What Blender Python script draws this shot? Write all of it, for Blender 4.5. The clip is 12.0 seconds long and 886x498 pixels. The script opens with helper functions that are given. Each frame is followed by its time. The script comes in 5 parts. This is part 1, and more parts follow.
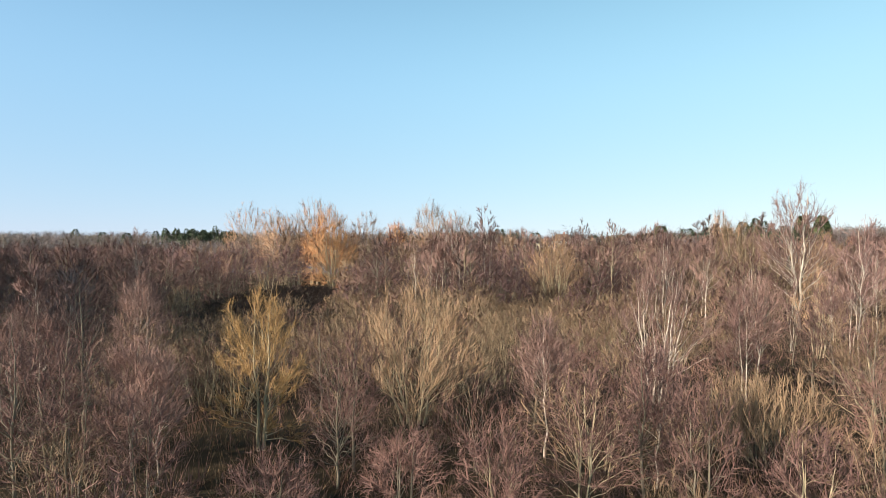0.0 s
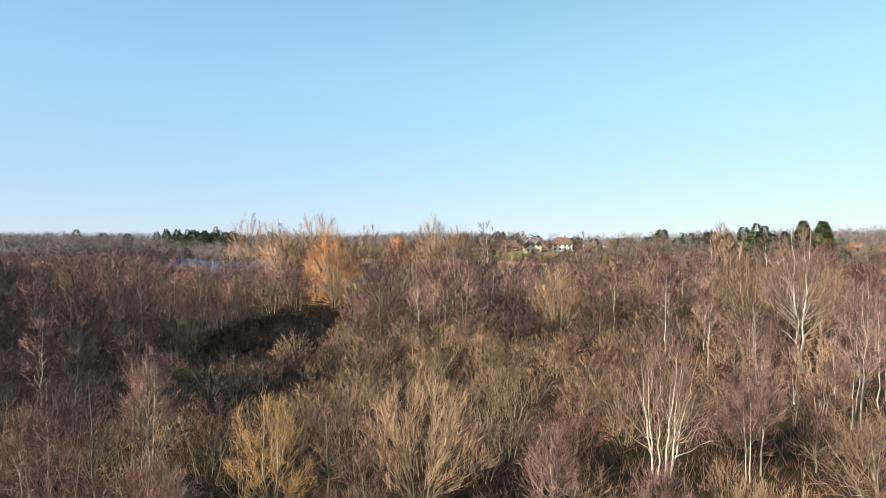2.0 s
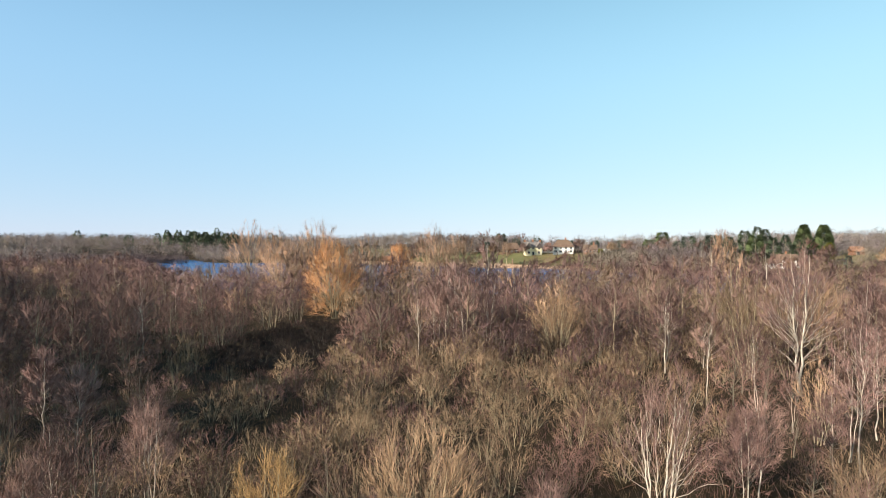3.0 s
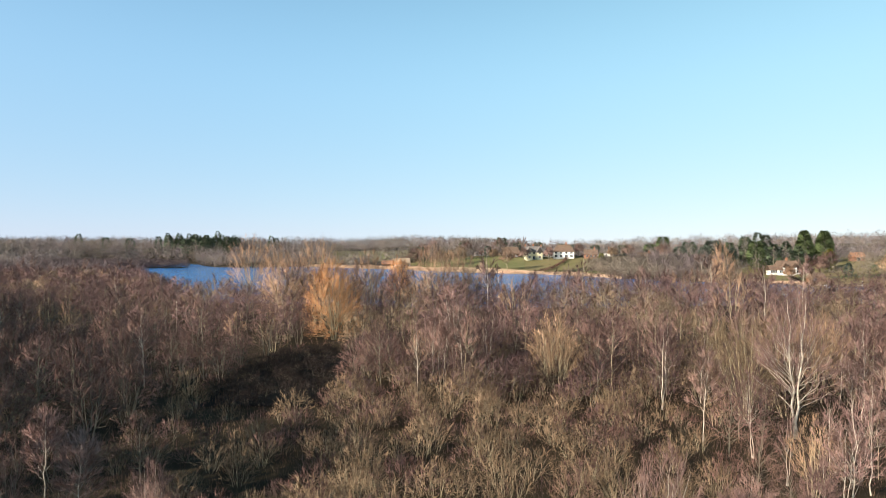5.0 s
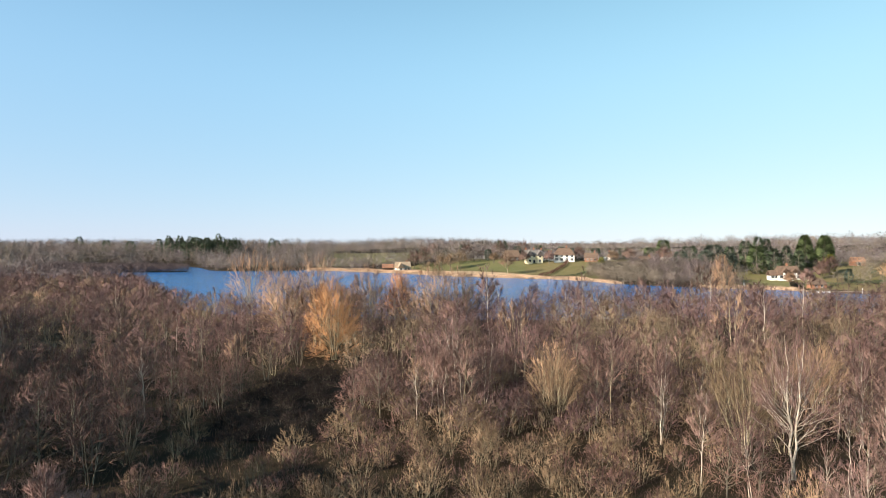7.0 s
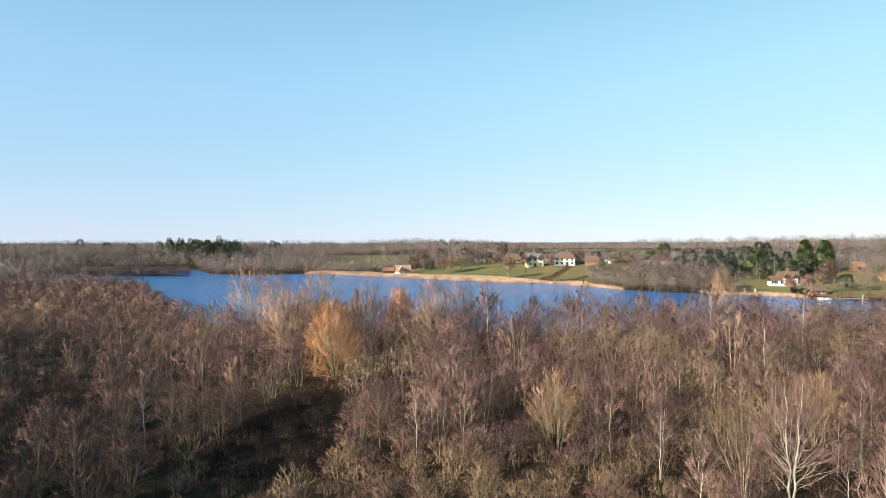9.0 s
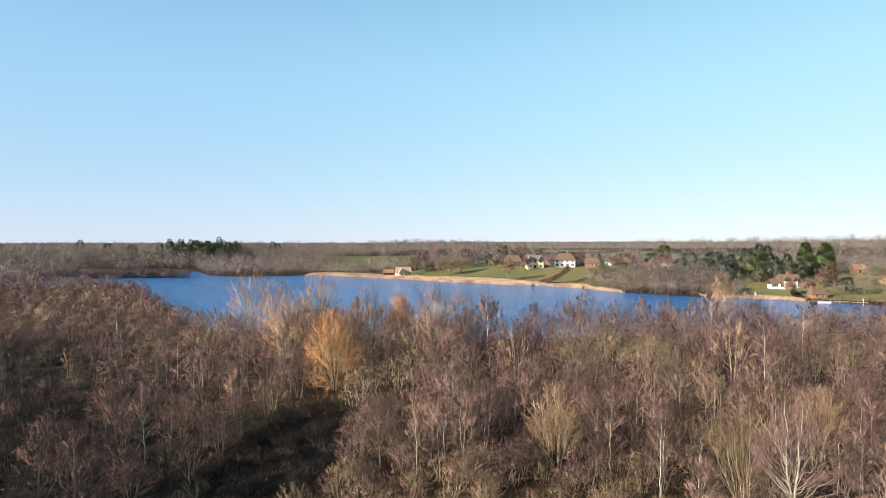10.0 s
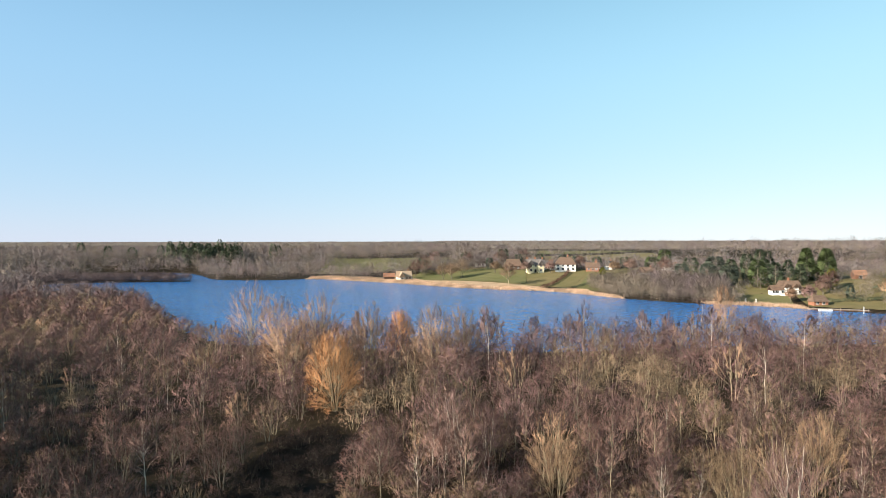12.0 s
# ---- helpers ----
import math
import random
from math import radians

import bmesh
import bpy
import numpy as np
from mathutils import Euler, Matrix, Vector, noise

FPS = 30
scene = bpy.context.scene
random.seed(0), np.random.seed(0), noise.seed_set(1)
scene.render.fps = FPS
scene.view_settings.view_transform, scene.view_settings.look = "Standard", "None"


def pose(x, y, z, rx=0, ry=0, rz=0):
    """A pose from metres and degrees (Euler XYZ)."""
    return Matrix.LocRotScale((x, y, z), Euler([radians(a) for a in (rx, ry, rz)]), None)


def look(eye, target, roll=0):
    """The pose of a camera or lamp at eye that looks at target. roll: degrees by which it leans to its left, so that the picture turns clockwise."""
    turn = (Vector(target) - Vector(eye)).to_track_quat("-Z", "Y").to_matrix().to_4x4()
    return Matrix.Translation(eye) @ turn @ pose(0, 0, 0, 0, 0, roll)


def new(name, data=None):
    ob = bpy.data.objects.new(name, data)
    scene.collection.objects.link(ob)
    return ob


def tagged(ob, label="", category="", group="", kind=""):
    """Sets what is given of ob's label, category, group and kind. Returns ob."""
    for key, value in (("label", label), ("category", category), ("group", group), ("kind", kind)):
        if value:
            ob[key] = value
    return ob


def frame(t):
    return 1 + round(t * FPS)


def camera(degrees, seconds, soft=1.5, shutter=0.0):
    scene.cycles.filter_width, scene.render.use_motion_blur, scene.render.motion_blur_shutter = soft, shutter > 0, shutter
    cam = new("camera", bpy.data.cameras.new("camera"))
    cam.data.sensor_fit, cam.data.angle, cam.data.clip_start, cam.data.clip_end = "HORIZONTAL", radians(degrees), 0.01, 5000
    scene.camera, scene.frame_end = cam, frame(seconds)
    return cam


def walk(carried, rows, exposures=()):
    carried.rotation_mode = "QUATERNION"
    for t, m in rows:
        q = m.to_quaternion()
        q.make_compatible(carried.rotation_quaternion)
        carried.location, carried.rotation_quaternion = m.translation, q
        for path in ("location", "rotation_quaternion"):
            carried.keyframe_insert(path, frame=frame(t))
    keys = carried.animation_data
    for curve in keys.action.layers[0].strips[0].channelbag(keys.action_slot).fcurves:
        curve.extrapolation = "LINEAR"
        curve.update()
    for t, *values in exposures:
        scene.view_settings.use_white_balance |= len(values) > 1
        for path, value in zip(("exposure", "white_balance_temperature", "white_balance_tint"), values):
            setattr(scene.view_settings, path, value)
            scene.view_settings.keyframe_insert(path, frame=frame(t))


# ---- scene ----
cam = camera(71.7, 12.0, soft=0.5)
METRES, EYE, TILT, LEAN, TURN = 20.0, 6.3, 0.0, 0.0, 0.0
ROWS = [
    (0.0, 0.0, 0.0, 0.0, 0.0, 0.0, -0.0),
    (0.5, -0.0009, 0.0026, 0.0296, -0.0, -0.05, -0.03),
    (1.0, -0.004, 0.0013, 0.0739, 0.0, -0.13, -0.07),
    (1.5, -0.0066, -0.0014, 0.1177, 0.03, -0.17, -0.1),
    (2.0, -0.0114, -0.0061, 0.1611, 0.04, -0.22, -0.13),
    (2.5, -0.0128, -0.0109, 0.2044, 0.07, -0.26, -0.17),
    (3.0, -0.0099, -0.0135, 0.2459, 0.11, -0.26, -0.2),
    (5.0, 0.0004, -0.0271, 0.412, 0.2, -0.34, -0.15),
    (5.5, 0.0038, -0.0297, 0.4531, 0.22, -0.38, -0.14),
    (6.0, 0.006, -0.0314, 0.4935, 0.23, -0.42, -0.1),
    (6.5, 0.008, -0.0315, 0.534, 0.25, -0.45, -0.07),
    (7.0, 0.0083, -0.0318, 0.5747, 0.26, -0.5, -0.04),
    (9.0, 0.0137, -0.0329, 0.7379, 0.32, -0.67, 0.03),
    (9.5, 0.0141, -0.0314, 0.7812, 0.33, -0.72, 0.04),
    (10.0, 0.0145, -0.0297, 0.8239, 0.34, -0.76, 0.05),
    (10.5, 0.0156, -0.0285, 0.8668, 0.35, -0.8, 0.06),
    (11.0, 0.0159, -0.0275, 0.9116, 0.37, -0.85, 0.07),
    (11.5, 0.0155, -0.0268, 0.9539, 0.38, -0.87, 0.08),
    (12.0, 0.0152, -0.0255, 0.9971, 0.39, -0.91, 0.08),
]
walk(cam, [(t, pose(0, 0, EYE, TILT, LEAN, TURN) @ pose(METRES * x, METRES * y, METRES * z, 90 + pitch, roll, yaw)) for t, x, y, z, yaw, pitch, roll in ROWS])

# ---- light ----
SUN_AZ, SUN_EL = -121.0, 22.5          # degrees clockwise from straight ahead; above the horizon
world = bpy.data.worlds.new("sky")
scene.world = world
world.use_nodes = True
wn = world.node_tree
sky = wn.nodes.new("ShaderNodeTexSky")
sky.sky_type = "NISHITA"
sky.sun_disc = False
sky.sun_elevation = radians(SUN_EL)
sky.sun_rotation = radians(SUN_AZ % 360)
sky.altitude, sky.air_density, sky.dust_density, sky.ozone_density = 20, 1.0, 0.0, 3.0
sep, comb = wn.nodes.new("ShaderNodeSeparateColor"), wn.nodes.new("ShaderNodeCombineColor")
wn.links.new(sky.outputs[0], sep.inputs[0])
# a thin winter haze: evens out the fall of brightness from the horizon upward
for k, (power, scale) in enumerate(((0.42, 0.190), (0.22, 0.324), (0.10, 0.462))):
    p, m = wn.nodes.new("ShaderNodeMath"), wn.nodes.new("ShaderNodeMath")
    p.operation, m.operation = "POWER", "MULTIPLY"
    p.inputs[1].default_value, m.inputs[1].default_value = power, scale
    wn.links.new(sep.outputs[k], p.inputs[0])
    wn.links.new(p.outputs[0], m.inputs[0])
    wn.links.new(m.outputs[0], comb.inputs[k])
# the sky deepens towards the zenith
tc, sx, mr, mx = (wn.nodes.new("ShaderNode" + n) for n in ("TexCoord", "SeparateXYZ", "MapRange", "Mix"))
mx.data_type, mx.blend_type = "RGBA", "MULTIPLY"
mx.inputs[0].default_value = 1.0
mr.inputs[1].default_value, mr.inputs[2].default_value, mr.inputs[3].default_value, mr.inputs[4].default_value = 0.22, 0.80, 1.0, 0.22
mr.interpolation_type = "SMOOTHSTEP"
wn.links.new(tc.outputs["Generated"], sx.inputs[0])
wn.links.new(sx.outputs[2], mr.inputs[0])
wn.links.new(comb.outputs[0], mx.inputs[6])
wn.links.new(mr.outputs[0], mx.inputs[7])
# the haze lies thicker and paler to the east
er, ec, em = (wn.nodes.new("ShaderNode" + n) for n in ("MapRange", "Mix", "Mix"))
er.interpolation_type = "SMOOTHSTEP"
er.inputs[1].default_value, er.inputs[2].default_value = -0.75, 0.75
ec.data_type = em.data_type = "RGBA"
em.blend_type = "MULTIPLY"
em.inputs[0].default_value = 1.0
ec.inputs[6].default_value, ec.inputs[7].default_value = (0.92, 0.90, 0.96, 1), (1.05, 1.09, 1.06, 1)
wn.links.new(sx.outputs[0], er.inputs[0])
wn.links.new(er.outputs[0], ec.inputs[0])
wn.links.new(mx.outputs[2], em.inputs[6])
wn.links.new(ec.outputs[2], em.inputs[7])
wn.links.new(em.outputs[2], wn.nodes["Background"].inputs[0])
wn.nodes["Background"].inputs[1].default_value = 1.0
sun = new("sun", bpy.data.lights.new("sun", "SUN"))
sun.data.energy, sun.data.angle, sun.data.color = 4.9, radians(0.6), (1.0, 0.89, 0.75)
sdir = Vector((math.sin(radians(SUN_AZ)) * math.cos(radians(SUN_EL)), math.cos(radians(SUN_AZ)) * math.cos(radians(SUN_EL)), math.sin(radians(SUN_EL))))
sun.matrix_world = look(sdir * 300, (0, 0, 0))
scene.view_settings.exposure = 0.85


# ---- materials ----
def nodes_of(name, rough=0.8):
    m = bpy.data.materials.new(name)
    m.use_nodes = True
    nt = m.node_tree
    b = nt.nodes["Principled BSDF"]
    b.inputs["Roughness"].default_value = rough
    b.inputs["Specular IOR Level"].default_value = 0.25
    return m, nt, b


def mixed(nt, fac, a, b):
    n = nt.nodes.new("ShaderNodeMix")
    n.data_type = "RGBA"
    nt.links.new(fac, n.inputs[0])
    for k, c in ((6, a), (7, b)):
        if isinstance(c, tuple):
            n.inputs[k].default_value = (*c, 1)
        else:
            nt.links.new(c, n.inputs[k])
    return n.outputs[2]


def noise_fac(nt, scale, lo=0.35, hi=0.65, detail=4, stretch=None, coords="Object"):
    tc = nt.nodes.new("ShaderNodeTexCoord")
    n = nt.nodes.new("ShaderNodeTexNoise")
    n.inputs["Scale"].default_value, n.inputs["Detail"].default_value = scale, detail
    if stretch:
        mp = nt.nodes.new("ShaderNodeMapping")
        mp.inputs["Scale"].default_value = stretch
        nt.links.new(tc.outputs[coords], mp.inputs[0])
        nt.links.new(mp.outputs[0], n.inputs[0])
    else:
        nt.links.new(tc.outputs[coords], n.inputs[0])
    r = nt.nodes.new("ShaderNodeMapRange")
    r.inputs[1].default_value, r.inputs[2].default_value = lo, hi
    nt.links.new(n.outputs[0], r.inputs[0])
    return r.outputs[0]


def bump(nt, b, fac, strength, dist):
    n = nt.nodes.new("ShaderNodeBump")
    n.inputs["Strength"].default_value, n.inputs["Distance"].default_value = strength, dist
    nt.links.new(fac, n.inputs["Height"])
    nt.links.new(n.outputs[0], b.inputs["Normal"])


def twig_mat(name, dark, light, other, spread=0.6, cover=1.0):
    """Twigs: each one between two tones, each plant shifted towards a third; cover below 1: a spray of twigs with air between."""
    m, nt, b = nodes_of(name, 0.75)
    b.inputs["Alpha"].default_value = cover
    g = nt.nodes.new("ShaderNodeNewGeometry")
    o = nt.nodes.new("ShaderNodeObjectInfo")
    c = mixed(nt, g.outputs["Random Per Island"], dark, light)
    k = nt.nodes.new("ShaderNodeMath")
    k.operation = "MULTIPLY"
    k.inputs[1].default_value = spread
    nt.links.new(o.outputs["Random"], k.inputs[0])
    fr, mr = nt.nodes.new("ShaderNodeMath"), nt.nodes.new("ShaderNodeMapRange")
    fr.operation = "PINGPONG"
    fr.inputs[1].default_value = 0.13
    nt.links.new(o.outputs["Random"], fr.inputs[0])
    mr.inputs[2].default_value, mr.inputs[3].default_value, mr.inputs[4].default_value = 0.13, 0.62, 1.3
    nt.links.new(fr.outputs[0], mr.inputs[0])
    hs = nt.nodes.new("ShaderNodeHueSaturation")
    nt.links.new(mixed(nt, k.outputs[0], c, other), hs.inputs["Color"])
    nt.links.new(mr.outputs[0], hs.inputs["Value"])
    nt.links.new(hs.outputs[0], b.inputs["Base Color"])
    return m


def noisy_mat(name, a, c, scale, rough=0.85, lo=0.35, hi=0.65, bmp=0.3, dist=0.02, stretch=None, fine=None, coords="Object"):
    m, nt, b = nodes_of(name, rough)
    b.inputs["Specular IOR Level"].default_value = 0.1 if rough > 0.85 else 0.25
    f1 = noise_fac(nt, scale, lo, hi, 5, stretch, coords)
    col = mixed(nt, f1, a, c)
    if fine:
        f2 = noise_fac(nt, scale * 9, 0.3, 0.7, 3, stretch, coords)
        col = mixed(nt, f2, col, fine)
    nt.links.new(col, b.inputs["Base Color"])
    if bmp:
        bump(nt, b, f1, bmp, dist)
    return m


def piece_mat(name, a, c, rough=0.8, cover=1.0):
    """Grass, reed and distant foliage: tone from blade to blade."""
    m, nt, b = nodes_of(name, rough)
    b.inputs["Alpha"].default_value = cover
    g = nt.nodes.new("ShaderNodeNewGeometry")
    f = noise_fac(nt, 0.13, 0.38, 0.62, 2)
    base = mixed(nt, g.outputs["Random Per Island"], a, c)
    dim = mixed(nt, g.outputs["Random Per Island"], tuple(v * 0.55 for v in a), tuple(v * 0.62 for v in c))
    nt.links.new(mixed(nt, f, dim, base), b.inputs["Base Color"])
    return m


M = {}
M["alder_twig"] = twig_mat("alder_twig", (0.138, 0.077, 0.065), (0.228, 0.134, 0.115), (0.210, 0.118, 0.092))
M["birch_twig"] = twig_mat("birch_twig", (0.17, 0.093, 0.084), (0.39, 0.245, 0.213), (0.32, 0.205, 0.155))
M["sallow_twig"] = twig_mat("sallow_twig", (0.178, 0.118, 0.070), (0.350, 0.248, 0.150), (0.285, 0.180, 0.118))
M["tan_twig"] = twig_mat("tan_twig", (0.34, 0.205, 0.12), (0.64, 0.43, 0.26), (0.46, 0.285, 0.19))
M["orange_twig"] = twig_mat("orange_twig", (0.64, 0.29, 0.12), (0.88, 0.46, 0.21), (0.70, 0.42, 0.22), 0.3)
M["ochre_twig"] = twig_mat("ochre_twig", (0.52, 0.31, 0.12), (0.78, 0.50, 0.22), (0.60, 0.37, 0.18), 0.3)
M["buff_twig"] = twig_mat("buff_twig", (0.50, 0.315, 0.19), (0.80, 0.55, 0.34), (0.64, 0.43, 0.27), 0.3)
M["pink_twig"] = twig_mat("pink_twig", (0.30, 0.18, 0.12), (0.54, 0.35, 0.23), (0.46, 0.27, 0.16), 0.5)
# the same twigs where they stand so far off that only sprays of them can be told apart
M["alder_spray"] = twig_mat("alder_spray", (0.140, 0.080, 0.076), (0.235, 0.139, 0.128), (0.215, 0.126, 0.104), 0.6, 0.85)
M["birch_spray"] = twig_mat("birch_spray", (0.22, 0.130, 0.116), (0.34, 0.215, 0.188), (0.30, 0.195, 0.15), 0.6, 0.85)
M["sallow_spray"] = twig_mat("sallow_spray", (0.200, 0.142, 0.090), (0.315, 0.226, 0.145), (0.30, 0.19, 0.13), 0.6, 0.85)
M["tan_spray"] = twig_mat("tan_spray", (0.28, 0.18, 0.115), (0.41, 0.27, 0.175), (0.36, 0.23, 0.155), 0.6, 0.85)
M["dark_spray"] = M["alder_spray"]
M["alder_bark"] = noisy_mat("alder_bark", (0.11, 0.088, 0.07), (0.28, 0.235, 0.19), 3.0, stretch=(1, 1, 0.25), fine=(0.20, 0.18, 0.12))
M["pale_bark"] = noisy_mat("pale_bark", (0.30, 0.235, 0.155), (0.58, 0.48, 0.33), 3.0, stretch=(1, 1, 0.3), fine=(0.40, 0.34, 0.21))
M["birch_bark"] = noisy_mat("birch_bark", (0.16, 0.13, 0.11), (0.64, 0.56, 0.46), 5.0, 0.6, 0.33, 0.48, stretch=(1, 1, 3.5), fine=(0.56, 0.48, 0.38))
M["litter"] = noisy_mat("leaf_litter", (0.026, 0.018, 0.013), (0.060, 0.042, 0.026), 0.35, 0.95, bmp=0.6, dist=0.1, fine=(0.040, 0.032, 0.017))
# near-black ground colour that paints the deep shade of the hollow
M["shade_ground"] = noisy_mat("hollow_shade", (0.008, 0.007, 0.006), (0.016, 0.013, 0.010), 0.5, 0.9, bmp=0.4, dist=0.05)
M["grass_dead"] = piece_mat("dead_grass", (0.19, 0.12, 0.070), (0.46, 0.31, 0.18))
# near-black twigs: the shade of the hollow put into the scrub's colour
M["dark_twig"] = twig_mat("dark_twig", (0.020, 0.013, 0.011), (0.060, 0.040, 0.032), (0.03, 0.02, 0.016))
M["straw_litter"] = noisy_mat("straw_litter", (0.42, 0.29, 0.18), (0.62, 0.45, 0.30), 0.15, 0.95, bmp=0.3, fine=(0.48, 0.34, 0.22))
M["wand_brown"] = piece_mat("brown_shoots", (0.14, 0.068, 0.060), (0.36, 0.205, 0.172))
M["wand_tan"] = piece_mat("tan_shoots", (0.19, 0.115, 0.070), (0.50, 0.33, 0.20))
M["reed"] = piece_mat("reed_straw", (0.52, 0.34, 0.22), (0.86, 0.62, 0.43))
M["fernbrown"] = piece_mat("bramble_brown", (0.11, 0.058, 0.046), (0.26, 0.145, 0.10))
# these three bare-wood tones are greyed further, putting distance haze into the colour
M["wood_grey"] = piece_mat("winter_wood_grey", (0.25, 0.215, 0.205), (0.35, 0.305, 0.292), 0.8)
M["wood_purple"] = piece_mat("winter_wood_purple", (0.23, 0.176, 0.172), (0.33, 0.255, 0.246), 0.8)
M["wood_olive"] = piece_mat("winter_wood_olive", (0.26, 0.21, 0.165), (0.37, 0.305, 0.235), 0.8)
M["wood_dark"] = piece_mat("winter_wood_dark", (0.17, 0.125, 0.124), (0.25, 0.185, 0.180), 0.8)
M["conifer"] = piece_mat("conifer_needles", (0.07, 0.105, 0.040), (0.19, 0.235, 0.100))
M["conifer_dark"] = piece_mat("dark_conifer_needles", (0.055, 0.080, 0.045), (0.15, 0.185, 0.11))
M["pine_grey"] = piece_mat("grey_pine_needles", (0.060, 0.080, 0.060), (0.15, 0.18, 0.135))
M["gold_conifer"] = piece_mat("golden_conifer_needles", (0.16, 0.17, 0.02), (0.34, 0.32, 0.05))
M["lawn"] = noisy_mat("lawn_grass", (0.115, 0.135, 0.042), (0.21, 0.20, 0.085), 0.05, 0.9, bmp=0.2, fine=(0.18, 0.165, 0.08))
M["rough_lawn"] = noisy_mat("rough_grass", (0.16, 0.15, 0.06), (0.26, 0.20, 0.10), 0.06, 0.9, bmp=0.2, fine=(0.2, 0.17, 0.08))
M["fields"] = noisy_mat("patchwork_of_fields", (0.17, 0.15, 0.10), (0.30, 0.24, 0.19), 0.003, 0.95, bmp=0, fine=(0.22, 0.18, 0.14))
M["plough"] = noisy_mat("ploughed_field", (0.20, 0.16, 0.11), (0.30, 0.24, 0.16), 0.02, 0.95, bmp=0)


def water_mat():
    m, nt, b = nodes_of("lake_water", 0.12)
    b.inputs["Base Color"].default_value = (0.030, 0.170, 0.470, 1)
    b.inputs["IOR"].default_value = 1.33
    b.inputs["Specular IOR Level"].default_value = 0.5
    a = noise_fac(nt, 0.55, 0.2, 0.8, 3, (1, 0.6, 1))
    bump(nt, b, a, 1.0, 1.0)
    return m


M["water"] = water_mat()
M["render_cream"] = noisy_mat("cream_render", (0.78, 0.70, 0.46), (0.84, 0.77, 0.55), 0.5, 0.85, bmp=0.1)
M["render_white"] = noisy_mat("white_render", (0.78, 0.74, 0.68), (0.85, 0.82, 0.77), 0.5, 0.85, bmp=0.1)
M["brick"] = noisy_mat("red_brick", (0.30, 0.13, 0.08), (0.42, 0.22, 0.14), 1.5, 0.9, bmp=0.2)
M["tile_brown"] = noisy_mat("brown_tile", (0.13, 0.085, 0.06), (0.22, 0.15, 0.11), 0.8, 0.8, bmp=0.3, stretch=(1, 1, 4))
M["tile_red"] = noisy_mat("red_tile", (0.36, 0.17, 0.10), (0.50, 0.27, 0.17), 0.8, 0.8, bmp=0.3, stretch=(1, 1, 4))
M["slate"] = noisy_mat("grey_slate", (0.16, 0.14, 0.13), (0.26, 0.23, 0.21), 0.8, 0.7, bmp=0.3)
M["thatch"] = noisy_mat("pale_thatch", (0.40, 0.29, 0.20), (0.54, 0.41, 0.29), 1.2, 0.9, bmp=0.4)
M["paint_white"] = noisy_mat("white_paint", (0.74, 0.74, 0.72), (0.82, 0.82, 0.80), 1.0, 0.5, bmp=0)
M["timber_dark"] = noisy_mat("tarred_timber", (0.07, 0.045, 0.035), (0.14, 0.085, 0.06), 1.5, 0.85, bmp=0.3, stretch=(1, 1, 0.3))
M["timber_grey"] = noisy_mat("weathered_timber", (0.28, 0.23, 0.18), (0.42, 0.36, 0.29), 1.5, 0.85, bmp=0.3)


def glass_mat():
    m, nt, b = nodes_of("window_glass", 0.06)
    b.inputs["Base Color"].default_value = (0.03, 0.035, 0.04, 1)
    b.inputs["Specular IOR Level"].default_value = 0.6
    return m


M["glass"] = glass_mat()


# ---- mesh helpers ----
def mesh_of(name, verts, faces, mat, normals=None):
    me = bpy.data.meshes.new(name)
    verts = np.asarray(verts, dtype=np.float32)
    if isinstance(faces, np.ndarray):
        n = len(faces)
        me.vertices.add(len(verts))
        me.vertices.foreach_set("co", verts.ravel())
        me.loops.add(n * 3)
        me.loops.foreach_set("vertex_index", faces.astype(np.int32).ravel())
        me.polygons.add(n)
        me.polygons.foreach_set("loop_start", np.arange(0, n * 3, 3, dtype=np.int32))
        me.update(calc_edges=True)
        if normals is not None:
            me.polygons.foreach_set("use_smooth", np.ones(n, dtype=bool))
            me.normals_split_custom_set_from_vertices(normals.astype(np.float32))
    else:
        me.from_pydata(verts.tolist(), [], faces)
        me.update()
    me.materials.append(mat)
    return me


def part(name, me, parent, label=""):
    ob = new(name, me)
    ob.parent = parent
    return tagged(ob, label) if label else ob


def thing(name, label, category, group="", at=None):
    ob = new(name)
    ob.empty_display_size = 0.3
    if at is not None:
        ob.matrix_basis = at
    return tagged(ob, label, category, group)


